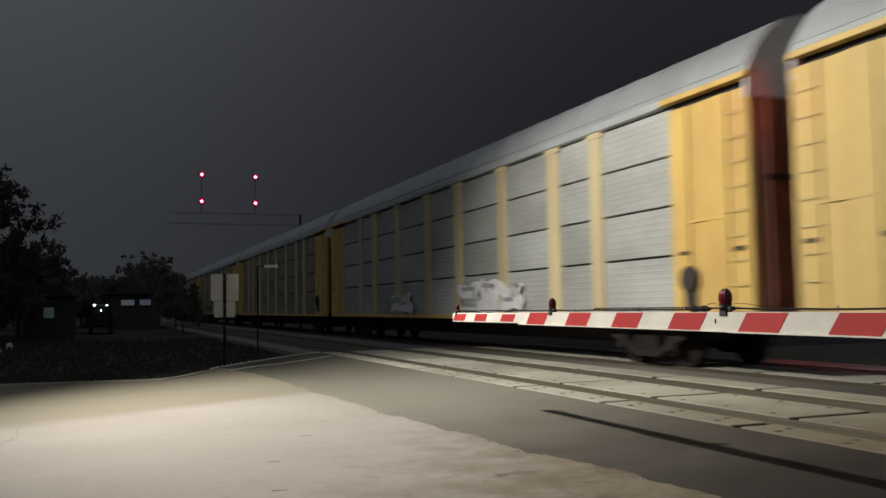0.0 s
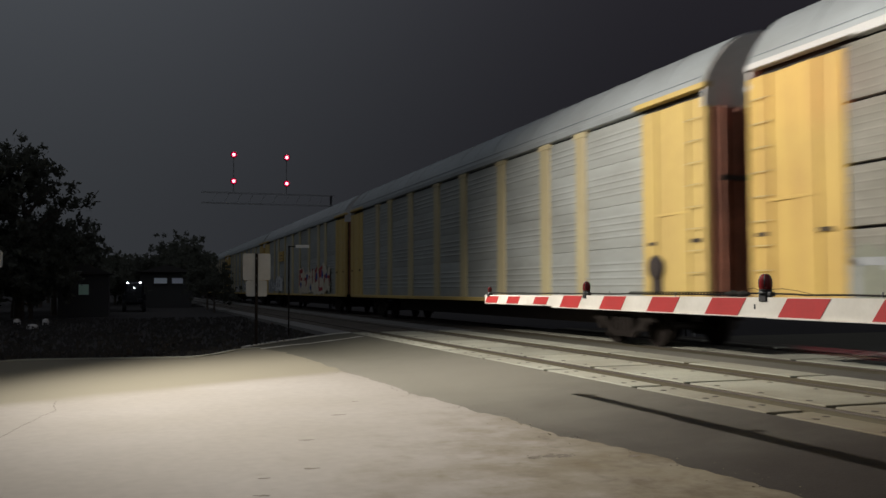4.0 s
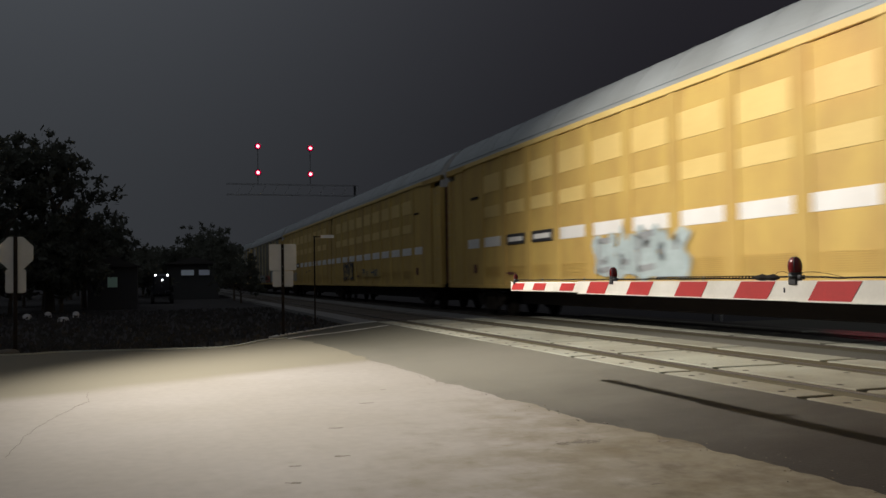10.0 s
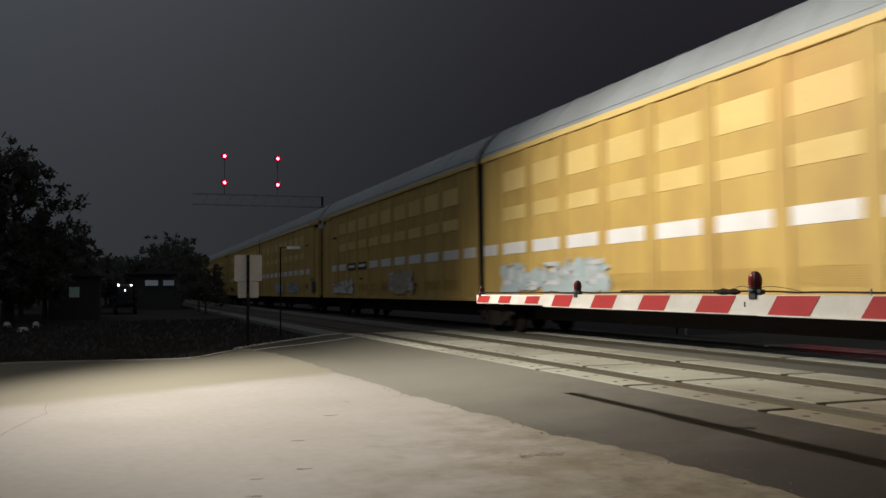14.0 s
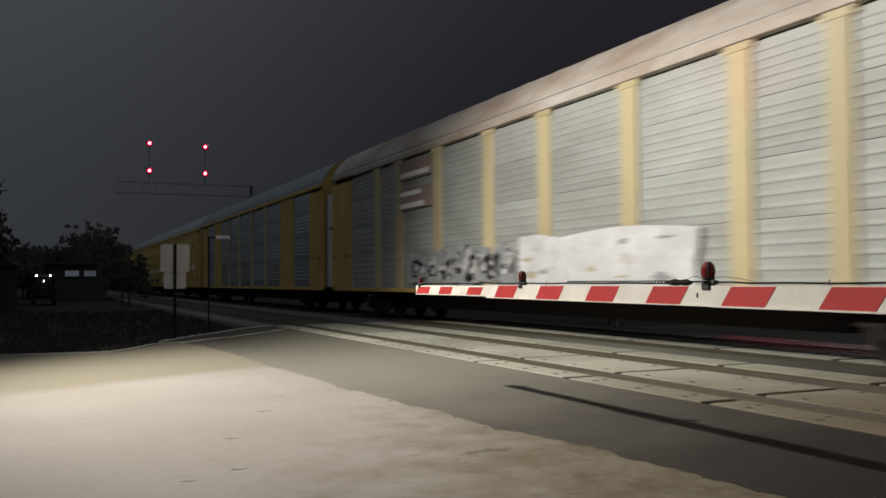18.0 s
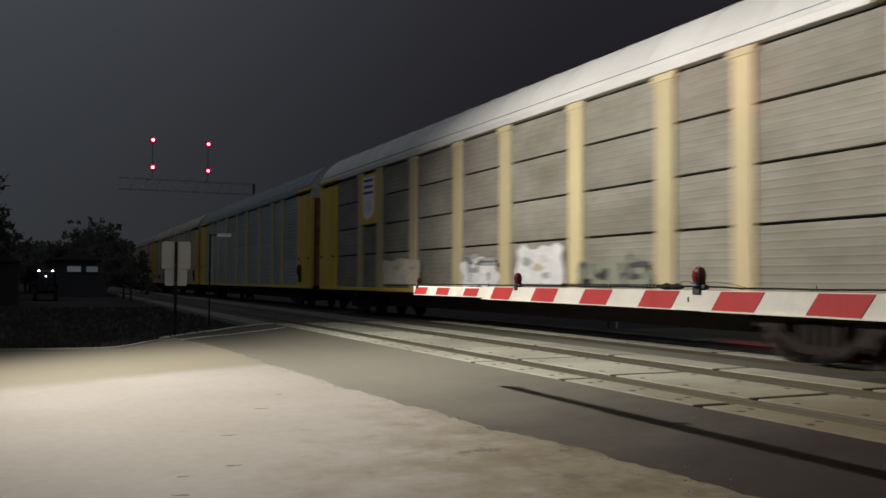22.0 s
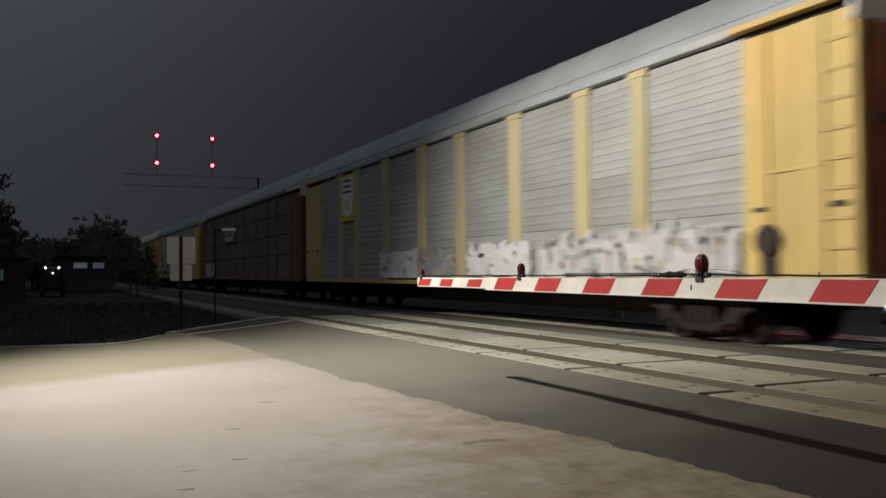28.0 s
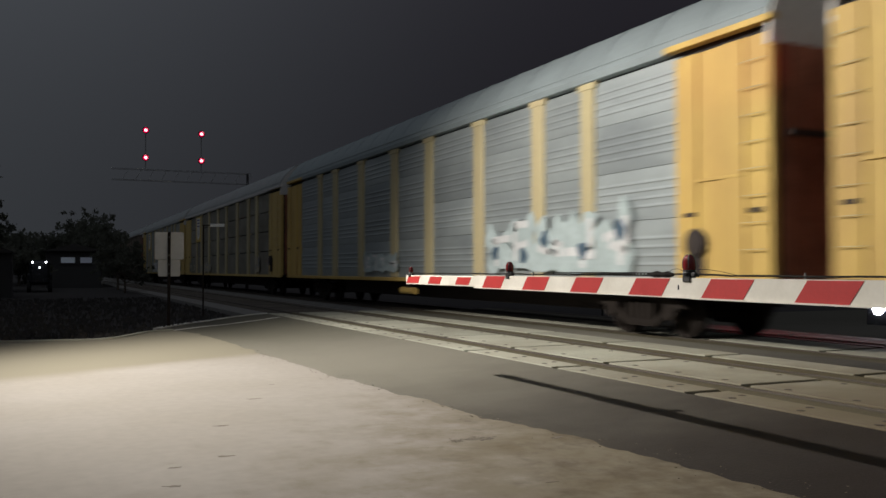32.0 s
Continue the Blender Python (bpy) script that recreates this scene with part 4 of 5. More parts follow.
part("body", g, M["car_paint"], auto)
part("windscreen", Geo().add([(-0.75, 1.33, 1.04), (0.75, 1.33, 1.04), (0.68, 1.97, 1.425), (-0.68, 1.97, 1.425)], [(0, 1, 2, 3)]), M["glass"], auto)
for x in (-0.62, 0.62):
    part("headlamp", Geo().lathe([(0.15, 0.02), (0.14, -0.03), (0.06, -0.045)], (x, -0.01, 0.66), "Y", 16), M["white_glow"], auto, "lit white headlamp")
    for y in (0.85, 3.6):
        w = part("wheel", Geo().lathe([(0.25, -0.1), (0.32, -0.08), (0.32, 0.08), (0.25, 0.1)], (x * 1.32, y, 0.32), "X", 18), M["tyre"], auto)
        part("rim", Geo().lathe([(0.2, -0.11), (0.2, 0.11)], (x * 1.32, y, 0.32), "X", 14), M["steel"], w)

# Made-up box: its two white bars glow in place of light falling on them.
marker = thing("marker_box", "added marker box on a post beyond the railway, panels glowing white", "marker light", (14.5, 21.2, -0.25))
part("post", Geo().tube((0.06, 0, -0.1), (0.06, 0, 0.40), 0.03, 8), M["black_metal"], marker)
part("housing", Geo().box(0.0, 0.12, -0.21, 0.21, 0.38, 0.70, 0.01), M["black_metal"], marker)
for y0, y1 in ((-0.17, -0.03), (0.06, 0.15)):
    part("lit_panel", Geo().box(-0.012, 0.0, y0, y1, 0.42, 0.66, 0.003), M["marker_glow"], marker, "white panel given its own glow")
part("bracket", Geo().box(-0.03, 0.05, -0.24, 0.24, 0.385, 0.40), M["steel"], marker)
far_mast = thing("crossing_signal_mast", "crossing signal mast with red flashers beyond the tracks", "crossing signal", (15.2, 21.75, -0.3))
part("mast", Geo().tube((0, 0, -0.1), (0, 0, 3.6), 0.06, 12), M["steel"], far_mast)
for k in (-0.5, 0.5):
    fl = part("flasher", Geo().lathe([(0.3, 0.02), (0.3, -0.02), (0.12, 0.1)], (0.0, k, 2.9), "X", 20), M["black_metal"], far_mast)
    part("lens", Geo().lathe([(0.14, -0.03), (0.1, -0.05)], (0.0, k, 2.9), "X", 16), M["red_glow"] if k < 0 else M["lens_off"], fl, "lit red flasher lens" if k < 0 else "dark red flasher lens")
part("crossarm", Geo().tube((0.03, -0.6, 2.9), (0.03, 0.6, 2.9), 0.03, 8), M["steel"], far_mast)


# ---- the train ----
# Speed and place: S(t) metres run since the start; each wagon's rear end stands at REAR + S(t).
def run(t):
    u = t / 16
    return 234.326 * u + 9.650 * u ** 2 - 7.5126 * u ** 3 + 1.5857 * u ** 4


SIDE, EAVE, SILL = 1.57, 4.93, 0.93
ROOF = [(-1.60, 4.90), (-1.56, 5.02), (-1.40, 5.30), (-1.14, 5.60), (-0.82, 5.83), (-0.42, 5.96), (0, 6.0)]
ROOF = ROOF + [(-x, z) for x, z in reversed(ROOF[:-1])]
ROOF_FINE = [ROOF[0]] + curve_through(ROOF[1:-1], 5) + [ROOF[-1]]
LONG, UNIT, TALL = 27.38, 21.62, 4.77
SHEETS = (0.98, 2.07, 2.98, 3.89, TALL)
CACHE = {}


def shared(key, make, material, smooth=False):
    if (key, material.name) not in CACHE:
        CACHE[(key, material.name)] = make().mesh(key[0], material, smooth)
    return CACHE[(key, material.name)]


def ribbed(length, z0, z1, style, s):
    """A pressed steel sheet: ribs run along the wagon. Styles: rib (deep ribs in groups), slot (fine ribs), fine."""
    deep = {"rib": 0.013, "fine": 0.010, "slot": 0.005}[style]
    n = {"rib": (4, 4, 4, 4), "fine": (5, 4, 5, 5), "slot": (8, 6, 7, 6)}[style][s]
    flat = {"rib": (0.24, 0.17, 0.17, 0.15), "fine": (0.08,) * 4, "slot": (0.05,) * 4}[style][s]
    step = (z1 - z0 - 2 * flat) / n
    wide = ((0.30, 0.0), (0.36, 0.15), (0.44, 0.85), (0.5, 1.0), (0.56, 0.85), (0.64, 0.15), (0.70, 0.0), (1.0, 0.0))
    thin = ((0.02, 0.0), (0.27, 0.0), (0.31, 0.06), (0.36, 0.7), (0.42, 1.0), (0.50, 0.95), (0.62, 0.45), (0.76, 0.03), (0.80, 0.0), (0.98, 0.0))
    bends = wide if style == "slot" else thin
    prof = [(-1.40, z0), (-1.504, z0), (-1.505, z0 + 0.006), (-1.505, z0 + flat)]
    for i in range(n):
        c = z0 + flat + i * step
        prof += [(-1.505 - deep * h, c + step * k) for k, h in bends]
    prof += [(-1.505, z1 - 0.006), (-1.504, z1), (-1.40, z1)]
    return Geo().along_y(prof, 0, length, closed=False)


def blob(r, cy, cz, w, h, n=18, rough=0.35):
    ph = r.random() * 6.28
    return [(cy + 0.5 * w * math.cos(a) * (1 + rough * math.sin(3 * a + ph) * r.uniform(0.3, 1)) * r.uniform(0.85, 1.1),
             cz + 0.5 * h * math.sin(a) * (1 + 0.5 * rough * math.cos(2 * a + ph)) * r.uniform(0.85, 1.1)) for a in [2 * math.pi * k / n for k in range(n)]]


def stroke(points, width, x0, x1, g):
    for (y0, z0), (y1, z1) in zip(points, points[1:]):
        d = math.hypot(y1 - y0, z1 - z0) or 1
        ny, nz = -(z1 - z0) / d * width / 2, (y1 - y0) / d * width / 2
        ey, ez = (y1 - y0) / d * width * 0.3, (z1 - z0) / d * width * 0.3
        g.slab([(y0 - ny - ey, z0 - nz - ez), (y1 - ny + ey, z1 - nz + ez), (y1 + ny + ey, z1 + nz + ez), (y0 + ny - ey, z0 + nz - ez)], x0, x1)


def graffiti(wagon, y0, y1, z0, z1, fill, line=None, third=None, letters=5, seed=1):
    """Sprayed shapes on the near side: bulging blocks, with strokes over them."""
    r = random.Random(seed)
    x = -SIDE - 0.030
    letters = max(letters, 2)
    w = (y1 - y0) / letters
    if not line:
        line = {"white": "grey", "tan": "grey", "cream": "tan", "black": "navy", "green": "tan"}.get(fill, "grey")
    for i in range(letters):
        cy, cz, hh = y0 + (i + 0.5) * w, (z0 + z1) / 2, (z1 - z0) * r.uniform(0.82, 1.05)
        up = [(cy + w * u * r.uniform(0.8, 1.1) + r.uniform(-0.1, 0.1) * w, cz + hh * v * (r.uniform(0.55, 1.15) if v > 0 else 1.0) + r.uniform(-0.07, 0.07) * hh) for u, v in ((-0.5, -0.5), (-0.1, -0.46), (0.25, -0.5), (0.55, -0.44), (0.46, -0.1), (0.62, 0.15), (0.48, 0.44), (0.22, 0.55), (0.0, 0.3), (-0.25, 0.52), (-0.55, 0.4), (-0.42, 0.05), (-0.6, -0.2))]
        up = curve_through(up + up[:1], 3)[:-1]
        letter = part("graffiti_letter", Geo().slab(up, x - 0.001 * (i % 2), x + 0.003), M["spray_" + fill], wagon, "sprayed graffiti in " + fill)
        if line:
            t = 0.10 * hh + 0.03
            for k in range(2):
                over = Geo()
                a, b = sorted((r.uniform(-0.45, 0.45) * w, r.uniform(-0.45, 0.45) * w))
                c, d = sorted((r.uniform(-0.42, 0.42) * hh, r.uniform(-0.42, 0.42) * hh))
                path = r.choice((((a, c), (a, d), (b, d)), ((a, d), (b, d), (b, c)), ((a, c), (b, c), (b, d), (a, d)), ((a, d), (a, c), (b, c))))
                stroke([(cy + p, cz + q + r.uniform(-0.05, 0.05) * hh) for p, q in path], t, x - 0.006 - 0.002 * k, x - 0.002, over)
                part("graffiti_stroke", over, M["spray_" + line], letter)
        if third:
            part("graffiti_spot", Geo().slab(blob(r, cy + r.uniform(-0.3, 0.3) * w, cz + r.uniform(-0.35, 0.2) * hh, w * 0.3, hh * 0.28, 12), x - 0.013, x - 0.009), M["spray_" + third], letter)


def painted_out(wagon, y0, y1, z0, z1, color, seed):
    """A block rolled over older graffiti, with an uneven rim."""
    r = random.Random(seed)
    n = 7
    rim = [(y0 + (y1 - y0) * i / n, z0) for i in range(n + 1)] + [(y1 + r.uniform(-0.1, 0.06), z0 + (z1 - z0) * k / 3) for k in (1, 2)] + [(y1 - (y1 - y0) * i / n, z1 + r.uniform(-0.11, 0.05)) for i in range(n + 1)] + [(y0 + r.uniform(-0.06, 0.1), z1 - (z1 - z0) * k / 3) for k in (1, 2)]
    patch = part("painted_patch", Geo().slab(rim, -SIDE - 0.032, -SIDE - 0.026), M["spray_" + color], wagon, "roller-painted patch in " + color)
    for k in range(max(3, int(2.2 * (y1 - y0)))):
        tone = {"white": ("grey", "tan", "pale"), "cream": ("tan", "white", "pale"), "tan": ("green", "cream", "pale")}[color][k % 3]
        w = r.uniform(0.25, 0.6)
        smear = blob(r, r.uniform(y0 + 0.35, y1 - 0.35), r.uniform(z0 + 0.15, z1 - 0.2), w, r.uniform(0.05, 0.22), 12, 0.4)
        part("paint_smear", Geo().slab(smear, -SIDE - 0.0335 - 0.0004 * k, -SIDE - 0.031), M["spray_" + tone], patch)


def shield(wagon, y0, y1):
    """The yellow board with a small white emblem crossed by blue bars, a worn brown figure below it."""
    board = part("emblem_board", Geo().box(-SIDE - 0.012, -SIDE + 0.02, y0, y1, 3.04, 4.68, 0.004), M["yellow_lemon"], wagon, "yellow board with a blue and white emblem")
    c, w = (y0 + y1) / 2, (y1 - y0) * 0.66
    part("emblem", Geo().slab(curve_through([(c - w / 2, 4.52), (c - w * 0.42, 4.61), (c, 4.58), (c + w * 0.42, 4.61), (c + w / 2, 4.52), (c + w * 0.48, 3.55), (c + w * 0.36, 3.3), (c, 3.19), (c - w * 0.36, 3.3), (c - w * 0.48, 3.55), (c - w / 2, 4.52)], 3)[:-1], -SIDE - 0.018, -SIDE - 0.011), M["decal_white"], board)
    for z, k in ((4.47, 0.40), (4.27, 0.38), (4.07, 0.42)):
        part("blue_bar", Geo().slab([(c - w * k, z - 0.05), (c + w * k, z - 0.03), (c + w * k, z + 0.06), (c - w * k, z + 0.03)], -SIDE - 0.023, -SIDE - 0.017), M["decal_blue"], board)
    part("worn_figure", Geo().slab(blob(random.Random(9), c, 3.62, w * 0.62, 0.36, 16, 0.4), -SIDE - 0.023, -SIDE - 0.017), M["spray_white"], board)


def round_tag(wagon, cy, w, z0, z1, seed):
    """A domed throw-up in white, its loops drawn in thin grey."""
    r = random.Random(seed)
    rim = [(cy + 0.5 * w * math.cos(math.pi * k / 12) * r.uniform(0.94, 1.04), z0 + (z1 - z0) * (0.35 + 0.65 * math.sin(math.pi * k / 12)) * r.uniform(0.96, 1.02)) for k in range(13)]
    tag = part("graffiti_letter", Geo().slab([(cy + 0.46 * w, z0)] + rim + [(cy - 0.46 * w, z0)], -SIDE - 0.032, -SIDE - 0.026), M["spray_white"], wagon, "rounded white throw-up graffiti")
    for k in range(5):
        a, b, h = r.uniform(-0.3, 0.3) * w, r.uniform(0.10, 0.22) * w, r.uniform(0.25, 0.75) * (z1 - z0)
        over = Geo()
        stroke([(cy + a + b * math.cos(u * 0.9), z0 + h + 0.6 * b * math.sin(u * 0.9)) for u in range(6)], 0.05, -SIDE - 0.038, -SIDE - 0.032, over)
        part("graffiti_stroke", over, M["spray_grey"], tag)


def truck_under(wagon, y):
    """A two-axle truck: cast side frames, springs, wheels."""
    def frame_mesh(s):
        g = Geo()
        a, b = s * 1.05 - 0.07, s * 1.05 + 0.07
        g.slab([(-1.25, 0.52), (-1.2, 0.65), (-0.75, 0.70), (-0.4, 0.80), (0.4, 0.80), (0.75, 0.70), (1.2, 0.65), (1.25, 0.52), (0.8, 0.57), (0.4, 0.66), (-0.4, 0.66), (-0.8, 0.57)], a, b)
        g.slab([(-1.02, 0.56), (-0.78, 0.56), (-0.40, 0.30), (0.40, 0.30), (0.78, 0.56), (1.02, 0.56), (0.72, 0.36), (0.42, 0.18), (-0.42, 0.18), (-0.72, 0.36)], a + 0.012, b - 0.012)
        for k in (-0.34, 0.34):
            g.box(a + 0.006, b - 0.006, k - 0.055, k + 0.055, 0.24, 0.70)
        for k in (-0.88, 0.88):
            g.box(a - 0.004, b + 0.004, k - 0.2, k + 0.2, 0.46, 0.60, 0.02)
        for k in (-0.17, 0, 0.17):
            g.tube((s * 1.07, k, 0.22), (s * 1.07, k, 0.62), 0.065, 8)
        for k in (-0.88, 0.88):
            g.lathe([(0.13, -0.05), (0.13, 0.05), (0.07, 0.08)], (s * 1.1, k, 0.44), "X", 10)
        return g
    t = part("truck", shared(("truck",), lambda: Geo().box(-1.0, 1.0, -0.22, 0.22, 0.32, 0.72, 0.03), M["truck"]), None, wagon, "two-axle cast steel truck")
    t.location = (0, y, 0)
    for s in (-1, 1):
        part("side_frame", shared(("side_frame", s), lambda: frame_mesh(s), M["truck"]), None, t)
    for k in (-0.88, 0.88):
        def axle():
            g = Geo().tube((-0.9, 0, 0), (0.9, 0, 0), 0.08, 10)
            for s in (-1, 1):
                g.lathe([(0.1, -0.09 * s), (0.36, -0.02 * s), (0.42, -0.03 * s), (0.42, 0.05 * s), (0.455, 0.06 * s), (0.455, 0.09 * s), (0.34, 0.085 * s), (0.1, 0.10 * s)], (-0.755 * s, 0, 0), "X", 24)
            return g
        w = part("wheelset", shared(("wheelset",), axle, M["wheel"]), None, t)
        w.location = (0, k, 0.425)
        WHEELS.append((w, k))


WHEELS, WAGONS = [], []


def end_face(wagon, y, out, leaf, hood):
    """Doors on a wagon's end; out is +1 at the front, -1 at the rear."""
    for s in (-1, 1):
        def leaf_mesh():
            a, b = (0.03, 1.36) if s > 0 else (-1.36, -0.03)
            prof = [(a, 0.0), (a, 0.06)]
            for k in range(4):
                x = a + 0.16 + k * (b - a - 0.32) / 3
                prof += [(x - 0.05, 0.06), (x - 0.03, 0.1), (x + 0.03, 0.1), (x + 0.05, 0.06)]
            prof += [(b, 0.06), (b, 0.0)]
            n = len(prof)
            return Geo().add([(x, d * out, z) for z in (1.0, 4.5) for x, d in prof], [(i, (i + 1) % n, n + (i + 1) % n, n + i) for i in range(n)] + [tuple(range(n)), tuple(range(n, 2 * n))])
        d = part("end_door", shared(("end_door", out, s), leaf_mesh, leaf), None, wagon, "ribbed end door")
        d.location = (0, y, 0)
    b = part("locking_bar", shared(("locking_bar", out), lambda: Geo().box(-1.3, 1.3, min(0.1 * out, 0.14 * out), max(0.1 * out, 0.14 * out), 3.15, 3.25), M["under"]), None, wagon)
    b.location = (0, y, 0)
    part("roof_end", Geo().add([(x * 0.985, y + 0.02 * out, max(z - 0.03, 4.5) if i not in (0, len(ROOF) - 1) else 4.5) for i, (x, z) in enumerate(ROOF)] + [(x * 0.985, y - 0.05 * out, max(z - 0.03, 4.5) if i not in (0, len(ROOF) - 1) else 4.5) for i, (x, z) in enumerate(ROOF)],
         [tuple(range(13)), tuple(range(25, 12, -1))] + [(i, i + 13, (i + 1) % 13 + 13, (i + 1) % 13) for i in range(13)]), hood, wagon, "pale arched roof end plate")


def ladder(wagon, y, material):
    me = shared(("grab_iron",), lambda: Geo().pipe([(-SIDE + 0.03, -0.2, 0), (-SIDE - 0.04, -0.2, 0), (-SIDE - 0.05, -0.17, 0), (-SIDE - 0.05, 0.17, 0), (-SIDE - 0.04, 0.2, 0), (-SIDE + 0.03, 0.2, 0)], 0.007), material)
    for i in range(9):
        part("grab_iron", me, None, wagon).location = (0, y, 1.1 + i * 0.40)


def hull(wagon, length, roof, sill_mat, trucks):
    part("core", shared(("core", length), lambda: Geo().box(-1.40, 1.40, 0.06, length - 0.06, 0.95, 4.9), M["dark"]), None, wagon)
    part("roof", shared(("roof", length), lambda: Geo().along_y(ROOF_FINE, 0.05, length - 0.05), roof), None, wagon)
    seam = shared(("roof_seam",), lambda: Geo().along_y([(x * 1.002, z + 0.012) for x, z in ROOF_FINE[1:-1]], -0.03, 0.03), roof)
    part("drip_rail", shared(("drip_rail", length), lambda: Geo().box(-1.566, -1.50, 0.06, length - 0.06, 5.035, 5.047), M["roof_dark"]), None, wagon)
    n = int(length / 1.37)
    for i in range(1, n):
        part("roof_seam", seam, None, wagon).location = (0, length * i / n, 0)
    part("side_sill", shared(("side_sill", length), lambda: Geo().box(-SIDE, -SIDE + 0.12, 0.02, length - 0.02, 0.87, SILL + 0.05, 0.012).box(SIDE - 0.12, SIDE, 0.02, length - 0.02, 0.87, SILL + 0.05, 0.012), sill_mat), None, wagon)
    a, b = trucks
    part("centre_sill", shared(("centre_sill", length), lambda: Geo().box(-0.35, 0.35, 0.1, length - 0.1, 0.72, 0.96, 0.02), M["under"]), None, wagon)
    part("low_well", shared(("low_well", length, a, b), lambda: Geo().box(-0.75, 0.75, a + 1.7, b - 1.7, 0.40, 0.95, 0.03), M["under"]), None, wagon)
    part("far_side", shared(("far_side", length), lambda: Geo().box(1.40, 1.54, 0.05, length - 0.05, SILL + 0.05, 4.9), M["galv_dull"]), None, wagon)


def coupler(wagon, y, out):
    c = part("coupler", shared(("coupler", out), lambda: Geo().box(-0.13, 0.13, min(0, 0.42 * out), max(0, 0.42 * out), 0.72, 0.95, 0.02).box(-0.18, 0.2, min(0.36 * out, 0.55 * out), max(0.36 * out, 0.55 * out), 0.70, 0.98, 0.05), M["under"]), None, wagon)
    c.location = (0, y, 0)


BAYS = [("end", 2.1), ("bay", 2.4), ("post", 0.45), ("bay", 1.4), ("post", 0.5), ("bay", 2.3), ("post", 0.5), ("bay", 2.5), ("post", 0.5), ("bay", 2.08), ("post", 0.5), ("bay", 2.5), ("post", 0.5), ("bay", 2.3), ("post", 0.5), ("bay", 1.4), ("post", 0.45), ("bay", 2.4), ("end", 2.1)]
SILVER = [("end", 1.75), ("bay", 2.6), ("wide", 2.3), ("bay", 2.65), ("post", 0.32), ("bay", 2.65), ("post", 0.32), ("bay", 2.82), ("post", 0.32), ("bay", 2.65), ("post", 0.32), ("bay", 2.30), ("wide", 2.05), ("bay", 2.6), ("end", 1.73)]


def rack_wagon(rear, label, style="rib", panel="galv", post="yellow_dull", roof="roof", ends="yellow", eave=None, bays=BAYS, door="rust", hood="roof_pale", brake=True, full_chord=False, rear_door=None):
    """A closed car-carrying wagon: end bays with ladders, ribbed panels between posts, arched roof."""
    wagon = thing("autorack_wagon", label, "railway wagon", (TRACKS[1], rear, 0), group="train wagons")
    WAGONS.append((wagon, rear))
    hull(wagon, LONG, M[roof], M[ends], (3.7, LONG - 3.7))
    y = 0.0
    for i, (kind, w) in enumerate(bays):
        if kind == "bay":
            gap = 0.024 if style == "slot" else 0.004
            for s in range(4):
                z0, z1 = SHEETS[s] + (gap if s else 0), SHEETS[s + 1] - (gap if s < 3 else 0.032)
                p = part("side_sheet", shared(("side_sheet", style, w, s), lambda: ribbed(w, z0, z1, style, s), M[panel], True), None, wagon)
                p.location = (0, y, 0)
        elif kind in ("post", "wide"):
            d = 0.0 if kind == "post" else 0.02
            p = part("side_post", shared(("side_post", w), lambda: Geo().box(-SIDE + d, -1.41, 0.0, w, SILL + 0.045, TALL + 0.02, 0.02), M[post if kind == "post" else ends]), None, wagon)
            p.location = (0, y, 0)
            if post == "brown_post":                  # the slots between the sheets run on across these posts
                for z in SHEETS[1:4]:
                    p = part("slot_gap", shared(("slot_gap", w, z), lambda: Geo().box(-SIDE - 0.004, -SIDE + 0.02, 0.0, w, z - 0.022, z + 0.022), M["dark"]), None, wagon)
                    p.location = (0, y, 0)
            elif kind == "post":
                p = part("post_cap", shared(("post_cap", w), lambda: Geo().box(-SIDE - 0.012, -1.5, -0.07, w + 0.07, 4.66, TALL + 0.018, 0.01), M[post]), None, wagon)
                p.location = (0, y, 0)
        else:
            first = i == 0
            for k in range(4):
                p = part("end_panel", shared(("end_panel", w, k % 2), lambda: Geo().box(-SIDE + (0.0 if k % 2 else 0.025), -1.41, 0.008, w / 4 - 0.008, SILL + 0.045, 4.685, 0.014), M[ends]), None, wagon)
                p.location = (0, y + w * k / 4, 0)
            p = part("end_batten", shared(("end_batten", w), lambda: Geo().box(-SIDE - 0.006, -1.5, w * 0.26, w * 0.74, 2.6, 2.65, 0.004), M[ends]), None, wagon)
            p.location = (0, y, 0)
            e = part("end_chord", shared(("end_chord", w), lambda: Geo().box(-SIDE - 0.035, -1.42, -0.02, w + 0.25, 4.825, EAVE, 0.012), M["roof_pale" if ends == "brown" else eave if eave == hood else ends]), None, wagon)
            e.location = (0, y if first else y - 0.25, 0)
            for yy in ((y + 0.3, y + w - 0.35) if first else (y + 0.4, y + w - 0.3)):
                part("stencil", Geo().box(-SIDE - 0.006, -SIDE, yy - 0.13, yy + 0.13, 2.05, 2.12), M["under"], wagon)
        y += w
    a, b = (0.02, LONG - 0.02) if full_chord else (bays[0][1] + 0.26, LONG - bays[-1][1] - 0.26)
    part("top_chord", Geo().box(-SIDE - 0.03, -1.42, a, b, 4.795, EAVE + 0.01, 0.012), M[eave or roof], wagon)
    ladder(wagon, 0.32, M["yellow_dull"] if ends != "brown" else M["brown"])
    ladder(wagon, LONG - 0.32, M["yellow_dull"] if ends != "brown" else M["brown"])
    if brake:
        part("brake_wheel", Geo().lathe([(0.06, -0.05), (0.22, -0.03), (0.25, 0.02), (0.22, 0.05), (0.05, 0.05)], (-SIDE - 0.05, 1.58, 1.62), "X", 18).box(-SIDE - 0.04, -SIDE + 0.02, 1.42, 1.74, 1.12, 1.5, 0.02), M["under"], wagon, "dark hand brake wheel and housing")
    end_face(wagon, 0.02, -1, M[rear_door or door], M[hood])
